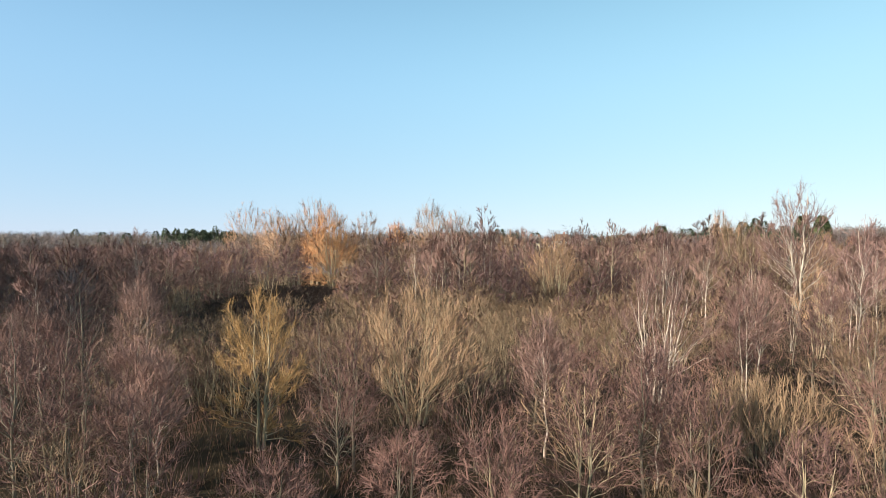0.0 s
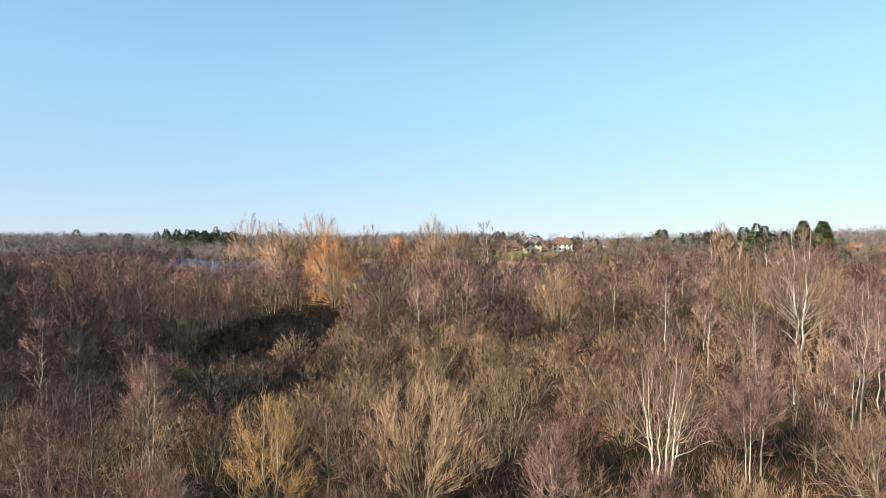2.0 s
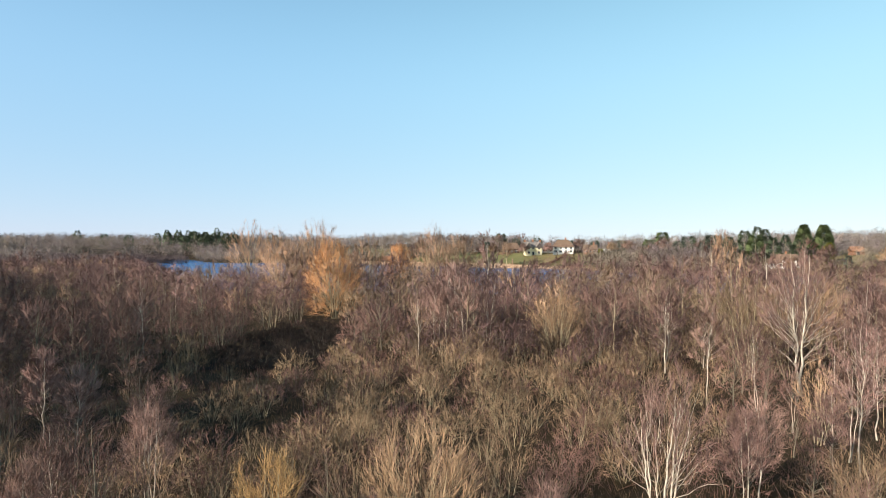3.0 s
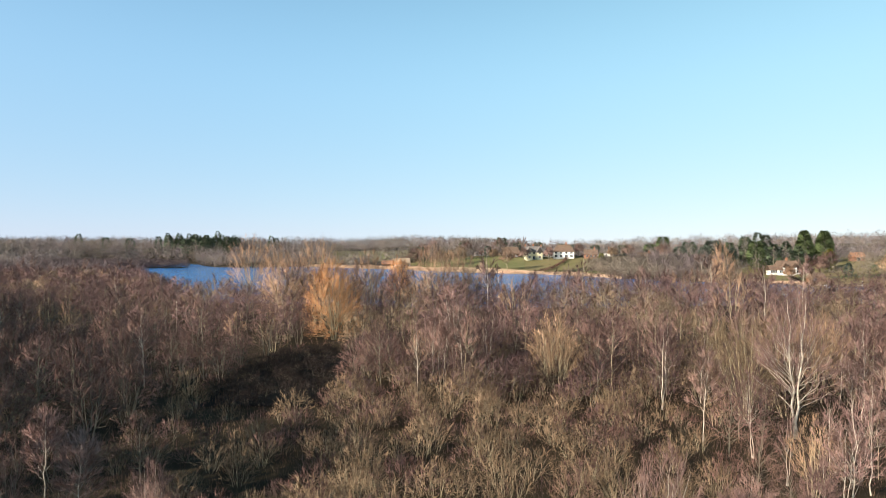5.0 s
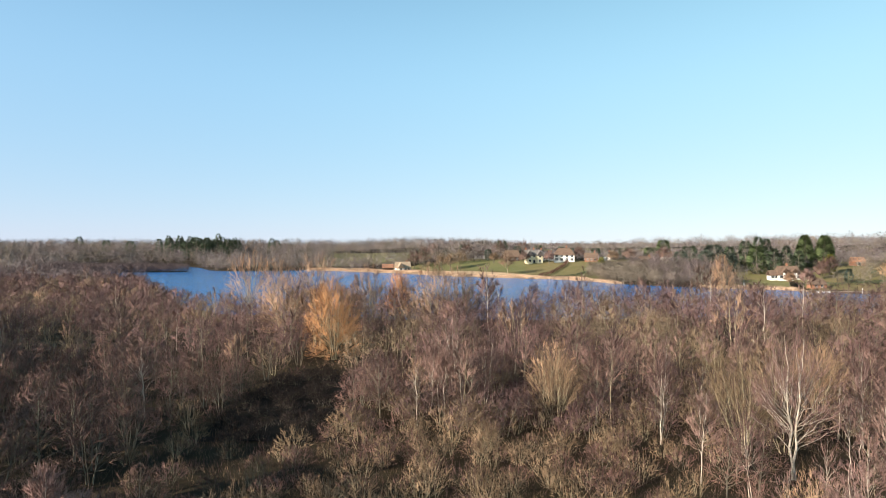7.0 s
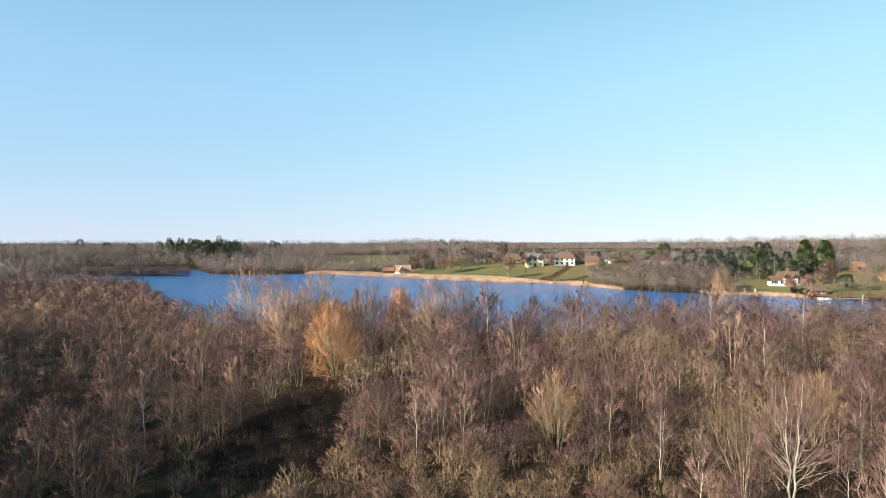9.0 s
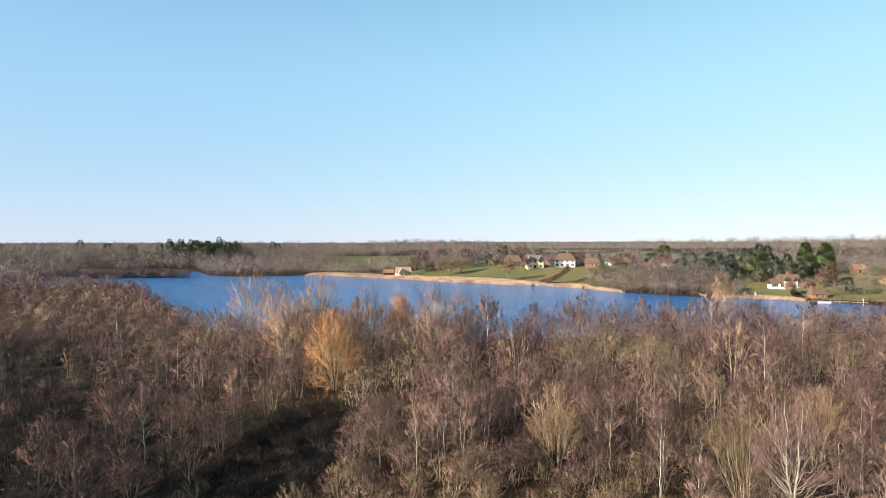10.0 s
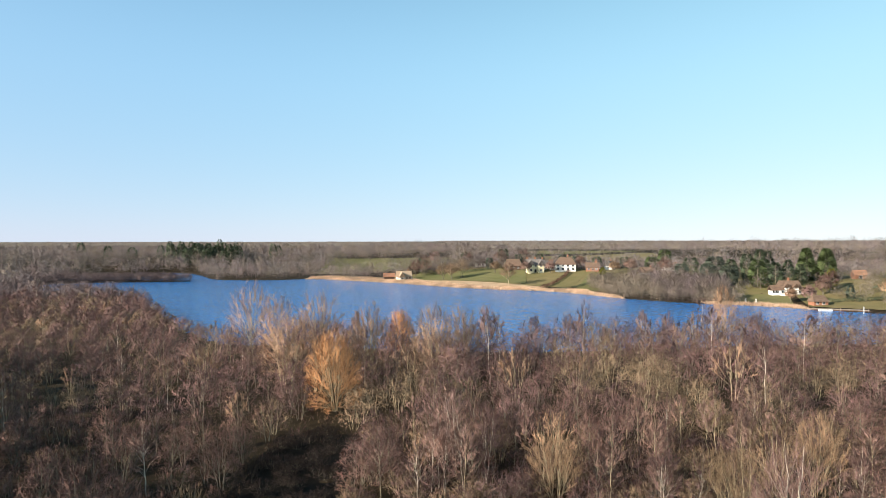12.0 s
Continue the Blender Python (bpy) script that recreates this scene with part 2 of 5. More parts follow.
class Shape:
    """Collects boxes, prisms and tubes into one mesh."""

    def __init__(self):
        self.v, self.f = [], []

    def add(self, verts, faces):
        k = len(self.v)
        self.v += [tuple(p) for p in verts]
        self.f += [tuple(i + k for i in q) for q in faces]
        return self

    def box(self, x0, y0, z0, x1, y1, z1):
        p = [(x, y, z) for z in (z0, z1) for y in (y0, y1) for x in (x0, x1)]
        return self.add(p, [(0, 2, 3, 1), (4, 5, 7, 6), (0, 1, 5, 4), (2, 6, 7, 3), (0, 4, 6, 2), (1, 3, 7, 5)])

    def tube(self, pts, radii, sides=6):
        rings = []
        for i, p in enumerate(pts):
            p = Vector(p)
            d = (Vector(pts[min(i + 1, len(pts) - 1)]) - Vector(pts[max(i - 1, 0)])).normalized()
            a = d.orthogonal().normalized()
            b = d.cross(a)
            rings += [p + (a * math.cos(6.2832 * k / sides) + b * math.sin(6.2832 * k / sides)) * radii[i] for k in range(sides)]
        faces = [(i * sides + k, i * sides + (k + 1) % sides, (i + 1) * sides + (k + 1) % sides, (i + 1) * sides + k)
                 for i in range(len(pts) - 1) for k in range(sides)]
        faces.append(tuple(range((len(pts) - 1) * sides, len(pts) * sides)))
        return self.add(rings, faces)

    def mesh(self, name, mat):
        return mesh_of(name, self.v, self.f, mat)


# ---- lie of the land ----
LAKE = [(-58, 150), (-116, 240), (-148, 288), (-180, 304), (-215, 317), (-240, 348), (-222, 371), (-163, 378), (-160, 390), (-200, 391), (-252, 393),
        (-264, 415), (-262, 450), (-243, 466), (-205, 482), (-180, 447), (-152, 392), (-112, 390), (-88, 411), (-53, 383), (-24, 363), (3, 333), (21, 322), (40, 314), (52, 308), (67, 291),
        (80, 264), (100, 248), (117, 243), (134, 231), (137, 224), (153, 213), (175, 200), (186, 182), (160, 165), (110, 153), (64, 150),
        (40, 144), (0, 141), (-40, 152)]


def rounded(pts, times=2):
    for _ in range(times):
        out = []
        for i, (ax, ay) in enumerate(pts):
            bx, by = pts[(i + 1) % len(pts)]
            out += [(ax * 0.75 + bx * 0.25, ay * 0.75 + by * 0.25), (ax * 0.25 + bx * 0.75, ay * 0.25 + by * 0.75)]
        pts = out
    return np.array(pts)


SHORE = rounded(LAKE)


def lake_distance(x, y):
    """Metres from the shore; negative on the water."""
    x, y = np.atleast_1d(np.asarray(x, float)), np.atleast_1d(np.asarray(y, float))
    out = np.empty(x.shape)
    (ax, ay), (bx, by) = SHORE.T, np.roll(SHORE, -1, axis=0).T
    dx, dy = bx - ax, by - ay
    for s in range(0, len(x), 4000):
        px, py = x[s:s + 4000, None], y[s:s + 4000, None]
        t = np.clip(((px - ax) * dx + (py - ay) * dy) / (dx * dx + dy * dy + 1e-9), 0, 1)
        best = np.hypot(px - ax - t * dx, py - ay - t * dy).min(1)
        cross = ((ay > py) != (by > py)) & (px < dx * (py - ay) / np.where(dy == 0, 1e-9, dy) + ax)
        out[s:s + 4000] = np.where(cross.sum(1) % 2 == 1, -best, best)
    return out


def smooth(a, b, v):
    t = np.clip((np.asarray(v, float) - a) / (b - a), 0, 1)
    return t * t * (3 - 2 * t)


def land(x, y):
    x, y = np.atleast_1d(np.asarray(x, float)), np.atleast_1d(np.asarray(y, float))
    d = lake_distance(x, y)
    far = smooth(175, 235, y + 0.12 * np.abs(x - 150) * (x > 150))
    right = smooth(-110, 10, x)
    z = np.where(d < 0, np.maximum(d * 0.25, -1.5), np.minimum(d * 0.2, 0.3))
    z += far * right * 7.6 * smooth(4, 85, d) + (1 - right) * 3.0 * smooth(430, 640, y)
    r = np.hypot(x, y)
    z += 4.0 * smooth(480, 1100, r) * far
    # a low wooded rise beyond the lake, open towards the village
    way = x / np.maximum(y, 1.0)
    z += 7.5 * smooth(470, 600, r) * smooth(0, 45, d) * (1 - smooth(640, 900, r)) * (1 - 0.85 * np.exp(-((way - 0.17) / 0.17) ** 2)) * (1 + 0.15 * smooth(0.5, 0.66, way)) * far
    z += 0.12 * np.sin(x * 0.7 + 1.3) * np.sin(y * 0.6) * (d > 2)
    return z


def z_at(x, y):
    return float(land(x, y)[0])


def spaced(dense_lo, dense_hi, step, lo, hi):
    a = list(np.arange(dense_lo, dense_hi + 0.1, step))
    g, s = dense_hi, step
    while g < hi:
        s *= 1.22
        g += s
        a.append(min(g, hi))
    g, s = dense_lo, step
    while g > lo:
        s *= 1.22
        g -= s
        a.insert(0, max(g, lo))
    return np.array(sorted(set(a)))


gx, gy = spaced(-300, 260, 5, -4700, 4700), spaced(0, 540, 5, -4700, 4900)
X, Y = np.meshgrid(gx, gy)
Z = land(X.ravel(), Y.ravel())
nx, ny = len(gx), len(gy)
gi = np.arange(nx * ny).reshape(ny, nx)
q = np.stack([gi[:-1, :-1], gi[:-1, 1:], gi[1:, 1:], gi[1:, :-1]], -1).reshape(-1, 4)
tri = np.concatenate([q[:, [0, 1, 2]], q[:, [0, 2, 3]]])
ground = tagged(new("ground", mesh_of("ground", np.stack([X.ravel(), Y.ravel(), Z], 1), tri, M["litter"])), "damp brown woodland floor of leaf litter and moss", "ground", kind="structure")
wb = bmesh.new()
bmesh.ops.create_grid(wb, x_segments=8, y_segments=8, size=1)
wme = bpy.data.meshes.new("water")
for v in wb.verts:
    v.co = Vector((-60 + v.co.x * 255, 315 + v.co.y * 190, 0))
wb.to_mesh(wme)
wb.free()
wme.materials.append(M["water"])
tagged(new("water", wme), "rippled deep blue lake water", "lake", kind="structure")


def patch(name, corners, mat, label, lift=0.3, n=40):
    """A sheet of grass or tilth laid over the land between four corners."""
    a, b, c, d = [np.array(p, float) for p in corners]
    v, f = [], []
    for i in range(n + 1):
        for j in range(n + 1):
            s, t = i / n, j / n
            p = (a * (1 - s) + b * s) * (1 - t) + (d * (1 - s) + c * s) * t
            v.append((p[0], p[1], lift))
    for i in range(n):
        for j in range(n):
            k = i * (n + 1) + j
            f.append((k, k + n + 1, k + n + 2, k + 1))
    v = np.array(v)
    v[:, 2] += land(v[:, 0], v[:, 1])
    return tagged(new(name, mesh_of(name, v, f, mat)), label, "grass", kind="structure")


# ---- growing plants ----
def unit(v):
    return v / (np.linalg.norm(v, axis=-1, keepdims=True) + 1e-9)


def blades(rng, base, tip, width, facing=None):
    """One tapering sliver from each base to each tip; facing: the way its flat side looks, if given."""
    d = unit(tip - base)
    other = rng.normal(size=d.shape)
    if facing is not None:
        other[:len(facing)] = facing + other[:len(facing)] * 0.25
    side = unit(np.cross(d, other)) * np.asarray(width).reshape(-1, 1) * 0.5
    v = np.stack([base - side, base + side, tip], 1).reshape(-1, 3)
    return v, np.arange(len(v)).reshape(-1, 3)


def rounded_shade(v, f, centre, dome, keep):
    """Normals that follow the crown's dome and its lumps, so that fine twigs shade as a mass; faces turned outward to suit."""
    tri = v[f]
    c = tri.mean(1)
    g = unit(np.cross(tri[:, 1] - tri[:, 0], tri[:, 2] - tri[:, 0]))
    r = np.mean(dome)
    out = unit((c - centre) / dome)
    q = c / r * 5.0
    out = unit(out + 0.35 * np.stack([np.sin(q[:, 1] + 1.7 * q[:, 2]), np.sin(q[:, 2] * 1.3 + q[:, 0]), np.sin(q[:, 0] * 1.2 + q[:, 1])], 1))
    back = (g * out).sum(1) < 0
    f = np.where(back[:, None], f[:, ::-1], f)
    g = np.where(back[:, None], -g, g)
    n = np.zeros_like(v)
    n[f] = unit(out + keep * g)[:, None]
    return v, f, n


def bent(rng, base, mid, tip, width):
    """Twigs with a bend: three faces each."""
    d = unit(tip - base)
    side = unit(np.cross(d, rng.normal(size=d.shape))) * np.asarray(width).reshape(-1, 1) * 0.5
    n = len(base)
    v = np.stack([base - side, base + side, mid - side * 0.75, mid + side * 0.75, tip], 1).reshape(-1, 3)
    k = np.arange(n)[:, None] * 5
    f = np.concatenate([k + [0, 1, 3], k + [0, 3, 2], k + [2, 3, 4]])
    return v, f


def ribbons(rng, start, way, length, width, curl, wander, n):
    """Thin shoots of n bends each, tapering to a point; curl turns them upward. Returns their points and their faces."""
    p, d = start.copy(), way.copy()
    pts = [p]
    for _ in range(n):
        d = unit(d + rng.normal(size=d.shape) * wander + np.array([0, 0, curl]))
        p = p + d * length / n
        pts.append(p)
    side = unit(np.cross(way, rng.normal(size=way.shape))) * np.asarray(width).reshape(-1, 1) * 0.5
    rows = []
    for i in range(n):
        taper = 1.0 - 0.55 * i / n
        rows += [pts[i] - side * taper, pts[i] + side * taper]
    v = np.stack(rows + [pts[n]], 1).reshape(-1, 3)
    k = np.arange(len(start))[:, None] * (2 * n + 1)
    f = []
    for i in range(n - 1):
        f += [k + [2 * i, 2 * i + 1, 2 * i + 3], k + [2 * i, 2 * i + 3, 2 * i + 2]]
    f.append(k + [2 * n - 2, 2 * n - 1, 2 * n])
    return np.stack(pts, 1), (v, np.concatenate(f))


def tube_arrays(pts, radii, sides):
    n = len(pts)
    d = np.gradient(pts, axis=0)
    d = unit(d)
    ref = np.where(np.abs(d[:, 2:3]) > 0.9, np.array([[1.0, 0, 0]]), np.array([[0, 0, 1.0]]))
    a = unit(np.cross(d, ref))
    b = np.cross(d, a)
    ang = np.arange(sides) * 2 * np.pi / sides
    v = pts[:, None] + (a[:, None] * np.cos(ang)[None, :, None] + b[:, None] * np.sin(ang)[None, :, None]) * radii[:, None, None]
    i = np.arange(n - 1)[:, None] * sides
    k = np.arange(sides)[None]
    k2 = (k + 1) % sides
    q1 = np.stack([i + k, i + k2, i + sides + k2], -1).reshape(-1, 3)
    q2 = np.stack([i + k, i + sides + k2, i + sides + k], -1).reshape(-1, 3)
    return v.reshape(-1, 3), np.concatenate([q1, q2])


def join(pieces):
    vs, fs, k = [], [], 0
    for v, f in pieces:
        vs.append(v)
        fs.append(f + k)
        k += len(v)
    return np.concatenate(vs), np.concatenate(fs)


def curve(rng, p0, p1, rise, n, wiggle):
    """A limb from p0 to p1 that starts steeply and bends over towards its end."""
    L = np.linalg.norm(p1 - p0)
    mid = p0 + (p1 - p0) * 0.45 + np.array([0, 0, 1.0]) * L * rise
    t = np.linspace(0, 1, n + 1)[:, None]
    pts = p0 * (1 - t) ** 2 + mid * 2 * t * (1 - t) + p1 * t * t
    pts[1:-1] += rng.normal(size=(n - 1, 3)) * L * wiggle
    return pts


def grow(seed, H, spread, stems=1, hb=0.3, axis=0.6, fan=0.35, nb=26, rise=0.1, r0=0.09, subs=220, sub_len=0.6, twigs=1500, twig_len=0.5, width=0.02,
         up=0.2, jitter=0.3, sides=5, low=1.35, lean=0.06, wig=0.035, steps=4, peak=1.0, shell=0.0):
    """A bare winter tree: stems, limbs that reach out to a domed crown of height H and radius spread, shoots and fine twigs. Returns wood and twigs as arrays."""
    rng = np.random.default_rng(seed)
    hub = np.array([0, 0, H * hb])
    off = np.array([math.cos(seed), math.sin(seed), 0]) * H * lean * rng.uniform(0.3, 1.2)
    dome = np.array([spread, spread, H * (1 - hb)])
    wood, trunks = [], []
    for s in range(stems):
        az = 6.283 * (s + rng.uniform(-0.3, 0.3)) / stems
        th = 0.06 if stems == 1 else fan * rng.uniform(0.4, 1.1)
        top = hub + off + dome * np.array([math.sin(th) * math.cos(az), math.sin(th) * math.sin(az), math.cos(th)]) * (0.97 if s == 0 else rng.uniform(0.75, 0.97))
        foot = np.array([math.cos(az), math.sin(az), 0]) * 0.08 * min(stems - 1, 4) + np.array([0, 0, -0.15])
        pts = curve(rng, foot, top, 0.06, 9, wig * 0.22)
        r = r0 * (1 if stems == 1 else 0.75) * rng.uniform(0.8, 1.15)
        rad = r * (1 - np.linspace(0, 1, 10) ** 0.8 * 0.93)
        wood.append(tube_arrays(pts, rad, sides))
        trunks.append((pts, rad, az))
    sa, sc, sw = [], [], []
    for b in range(nb):
        az = b * 2.39996 + rng.uniform(-0.35, 0.35)
        th = math.acos(1 - (1 - math.cos(low)) * (b + 0.5) / nb) * rng.uniform(0.9, 1.08)
        u = np.array([math.sin(th) * math.cos(az), math.sin(th) * math.sin(az), math.cos(th) ** peak if th < 1.57 else math.cos(th)])
        tip = hub + off * min(1, 0.4 + math.cos(th)) + dome * u * rng.uniform(0.8, 1.0)
        pts, rad, _ = min(trunks, key=lambda q: abs(math.remainder(q[2] - az, 6.283)) + rng.uniform(0, 0.8))
        zs = max(tip[2] * axis * rng.uniform(0.75, 1.1), H * 0.04)
        i = int(np.clip(np.searchsorted(pts[:, 2], zs), 1, 8))
        k = np.clip((zs - pts[i - 1, 2]) / max(pts[i, 2] - pts[i - 1, 2], 0.01), 0, 1)
        p0 = pts[i - 1] + (pts[i] - pts[i - 1]) * k
        bp = curve(rng, p0, tip, rise, steps, wig)
        bp[:, 2] = np.maximum(bp[:, 2], 0.12)
        L = np.linalg.norm(tip - p0)
        br = max(rad[i] * 0.55, r0 * 0.14) * rng.uniform(0.6, 1.0)
        wood.append(tube_arrays(bp, br * np.linspace(1, 0.2, steps + 1), 3))
        sa.append(bp[1:-1])
        sc.append(bp[2:])
        sw.append(np.linspace(0.5, 1.6, steps - 1) * L)
    a, c, wt = np.concatenate(sa), np.concatenate(sc), np.concatenate(sw)
    wt = wt / wt.sum()

    def outward(p):
        q = (p - hub * 0.6) / dome
        return unit(q * np.array([1, 1, 1.0]))

    def kept(p0, p1):
        """Draw tips that overshoot the dome back towards it."""
        q = (p1 - hub) / (dome * 1.06)
        n = np.linalg.norm(q * np.array([1, 1, 1]), axis=1, keepdims=True)
        return np.where((n > 1) & (p1[:, 2:3] > hub[2]), p0 + (p1 - p0) * np.clip(1.6 - 0.8 * n, 0.25, 1), p1)

    i = rng.choice(len(a), subs, p=wt)
    b0 = a[i] + (c[i] - a[i]) * rng.uniform(0, 1, (subs, 1))
    along = unit(c[i] - a[i])
    across = unit(np.cross(along, rng.normal(size=(subs, 3))))
    d = unit(along * 0.6 + across * (0.25 + jitter) * rng.uniform(0.3, 1.0, (subs, 1)) + outward(b0) * 0.3 + np.array([0, 0, up]))
    bends = 3 if width < 0.02 else 2
    L = sub_len * rng.uniform(0.5, 1.35, (subs, 1))
    L = np.linalg.norm(kept(b0, b0 + d * L) - b0, axis=1, keepdims=True)
    bp, shoots = ribbons(rng, b0, d, L, np.full(subs, width * 1.7), up * 0.45, 0.22, bends)
    pieces = [shoots]
    A, C = np.concatenate([bp[:, :-1].reshape(-1, 3), a]), np.concatenate([bp[:, 1:].reshape(-1, 3), c])
    ws = np.tile(np.linspace(0.6, 1.4, bends), subs)
    P = np.concatenate([0.85 * ws / ws.sum(), wt * 0.15])
    j = rng.choice(len(A), twigs, p=P / P.sum())
    p0 = A[j] + (C[j] - A[j]) * rng.uniform(0.0, 1.0, (twigs, 1))
    d = unit(unit(C[j] - A[j]) * 0.75 + outward(p0) * 0.2 + rng.normal(size=(twigs, 3)) * (0.2 + jitter * 0.8) + np.array([0, 0, up * 0.8]))
    L = twig_len * rng.uniform(0.35, 1.4, (twigs, 1))
    p1 = kept(p0, p0 + d * L)
    m, flat = int(twigs * shell), None
    if m:
        # the fine outermost twigs that close the crown into lumpy cushions
        az, th = rng.uniform(0, 6.283, m), np.arccos(1 - (1 - math.cos(low)) * rng.uniform(0, 1, m))
        lump = 0.93 + 0.13 * np.sin(3 * az + seed) * np.sin(4 * th + seed * 0.7) + 0.06 * np.sin(7 * az + 2 * th)
        u = np.stack([np.sin(th) * np.cos(az), np.sin(th) * np.sin(az), np.cos(th)], 1)
        p0[:m] = hub + off * 0.7 + dome * u * (lump * rng.uniform(0.72, 1.0, m) ** 0.6)[:, None]
        turn = unit(np.cross(u, rng.normal(size=(m, 3))))
        d = unit(u * (0.55 if width < 0.04 else 0.15) + turn * 0.8 + np.array([0, 0, up if width < 0.04 else 0.0]))
        p1[:m] = p0[:m] + d * L[:m]
    w = width * rng.uniform(0.6, 1.4, twigs)
    if width > 0.02:
        flat = outward(p0)
    if width < 0.016:
        pieces.append(bent(rng, p0, p0 + (p1 - p0) * 0.5 + rng.normal(size=(twigs, 3)) * L * 0.09, p1, w))
    else:
        pieces.append(blades(rng, p0, p1, w, flat))
    tw = join(pieces)
    tw[0][:, 2] = np.maximum(tw[0][:, 2], 0.05)
    sizes = [(len(v), len(f)) for v, f in wood[:stems]]
    return (*join(wood), sizes), rounded_shade(*tw, hub * 0.6 + off * 0.5, dome, float(np.clip(0.016 / width, 0.25, 1.2) if width > 0.02 else 6.0))


KINDS = {
    # name: (object name, category, label, bark, twig, growth)
    "alder": ("alder_tree", "tree", "leafless alder with dark bark and fine purple-brown twigs", "alder_bark", "alder_twig",
              dict(H=6.3, spread=2.3, hb=0.30, axis=0.6, nb=30, rise=0.05, r0=0.085, subs=320, sub_len=0.95, up=0.06, jitter=0.75, low=1.6)),
    "alder_multi": ("alder_tree", "tree", "leafless alder of several dark stems with a domed purple-brown crown", "alder_bark", "alder_twig",
                    dict(H=5.5, spread=2.6, stems=4, fan=0.7, hb=0.26, axis=0.5, nb=34, rise=0.06, r0=0.075, subs=340, sub_len=0.95, up=0.08, jitter=0.75, low=1.6)),
    "sallow_tree": ("sallow_tree", "tree", "round-headed leafless sallow with olive-grey twigs", "pale_bark", "sallow_twig",
                    dict(H=5.0, spread=2.6, stems=5, fan=0.75, hb=0.22, axis=0.45, nb=34, rise=0.06, r0=0.06, subs=340, sub_len=0.85, up=0.12, jitter=0.65, low=1.6)),
    "birch": ("birch_tree", "tree", "slender leafless birch with white bark and reddish twigs", "birch_bark", "birch_twig",
              dict(H=8.3, spread=1.6, hb=0.36, axis=0.78, nb=26, rise=0.1, r0=0.065, subs=280, sub_len=0.7, up=0.15, low=1.5, peak=0.8)),
    "birch_multi": ("birch_tree", "tree", "leafless birch of two white stems with reddish twigs", "birch_bark", "birch_twig",
                    dict(H=7.6, spread=1.9, stems=2, fan=0.25, hb=0.36, axis=0.74, nb=28, rise=0.1, r0=0.07, subs=280, sub_len=0.7, up=0.15, low=1.5)),
    "pole": ("birch_pole", "tree", "thin upright young birch with a pale stem", "pale_bark", "birch_twig",
             dict(H=7.2, spread=1.15, hb=0.4, axis=0.8, nb=18, rise=0.1, r0=0.045, subs=200, sub_len=0.6, up=0.15, low=1.5, peak=0.8)),
    "sallow": ("sallow_shrub", "shrub", "leafless sallow bush of many olive-brown upright shoots", "pale_bark", "sallow_twig",
               dict(H=3.0, spread=1.9, stems=6, fan=0.85, hb=0.1, axis=0.12, nb=24, rise=0.06, r0=0.030, subs=260, sub_len=0.62, up=0.14, sides=4, jitter=0.6)),
    "scrub": ("scrub_bush", "shrub", "low dull-brown leafless scrub bush", "alder_bark", "alder_twig",
              dict(H=2.2, spread=1.7, stems=4, fan=0.95, hb=0.12, axis=0.25, nb=24, rise=0.03, r0=0.03, subs=220, sub_len=0.45, up=0.15, sides=4, jitter=0.35)),
    "bogmyrtle": ("dark_shrub", "shrub", "low leafless scrub, coloured almost black for the shade of the hollow", "alder_bark", "dark_twig",
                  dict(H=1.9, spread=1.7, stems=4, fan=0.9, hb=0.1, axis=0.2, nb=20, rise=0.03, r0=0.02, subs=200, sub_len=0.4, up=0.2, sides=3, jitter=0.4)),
    "willow": ("willow_tree", "tree", "leafless willow with pale limbs and tan upright twigs", "pale_bark", "tan_twig",
               dict(H=6.6, spread=2.6, stems=5, fan=0.6, hb=0.25, axis=0.42, nb=32, rise=0.1, r0=0.08, subs=340, sub_len=0.9, up=0.22, jitter=0.4)),
}
LODS = {"near": dict(twigs=2000, twig_len=0.33, width=0.012, sub_scale=0.9, steps=5), "mid": dict(twigs=1150, twig_len=0.36, width=0.028, sub_scale=0.6, steps=3),
        "far": dict(twigs=1050, twig_len=0.42, width=0.044, sub_scale=0.26, steps=3), "dist": dict(twigs=400, twig_len=1.0, width=0.09, sub_scale=0.2, steps=3)}
VARIANTS = {}


def variant(kind, lod, i):
    key = (kind, lod, i)
    if key not in VARIANTS:
        name, cat, label, bark, twig, g = KINDS[kind]
        s = dict(g)
        q = dict(LODS[lod])
        s["subs"] = int(s["subs"] * q.pop("sub_scale"))
        if lod in ("far", "dist"):
            s["sides"] = 3
            s["nb"] = int(s["nb"] * (0.45 if lod == "far" else 0.35))
        if name in ("alder_tree", "sallow_tree"):
            s["shell"] = {"near": 0.3, "mid": 0.5, "far": 0.7, "dist": 0.75}[lod]
        elif cat == "shrub":
            s["shell"] = 0.3
        if cat == "shrub":
            q["twig_len"] *= 0.8
            q["twigs"] = int(q["twigs"] * 0.5)
        seed = 1000 + 97 * list(KINDS).index(kind) + 13 * i + 5 * list(LODS).index(lod)
        VARIANTS[key] = grow(seed, **s, **q)
    return VARIANTS[key]


MESHES = {}


def tree_meshes(w, t, bark, twig):
    """One mesh for each stem, one for the limbs, one for the twigs."""
    v, f, sizes = w
    out, a, b = [], 0, 0
    for nv, nf in sizes:
        out.append(("trunk" if len(sizes) == 1 else "stem", mesh_of("stem", v[a:a + nv], f[b:b + nf] - a, bark)))
        a, b = a + nv, b + nf
    out.append(("crown_frame", mesh_of("crown_frame", v[a:], f[b:] - a, bark)))
    out.append(("crown", mesh_of("crown", t[0], t[1], twig, t[2])))
    return out


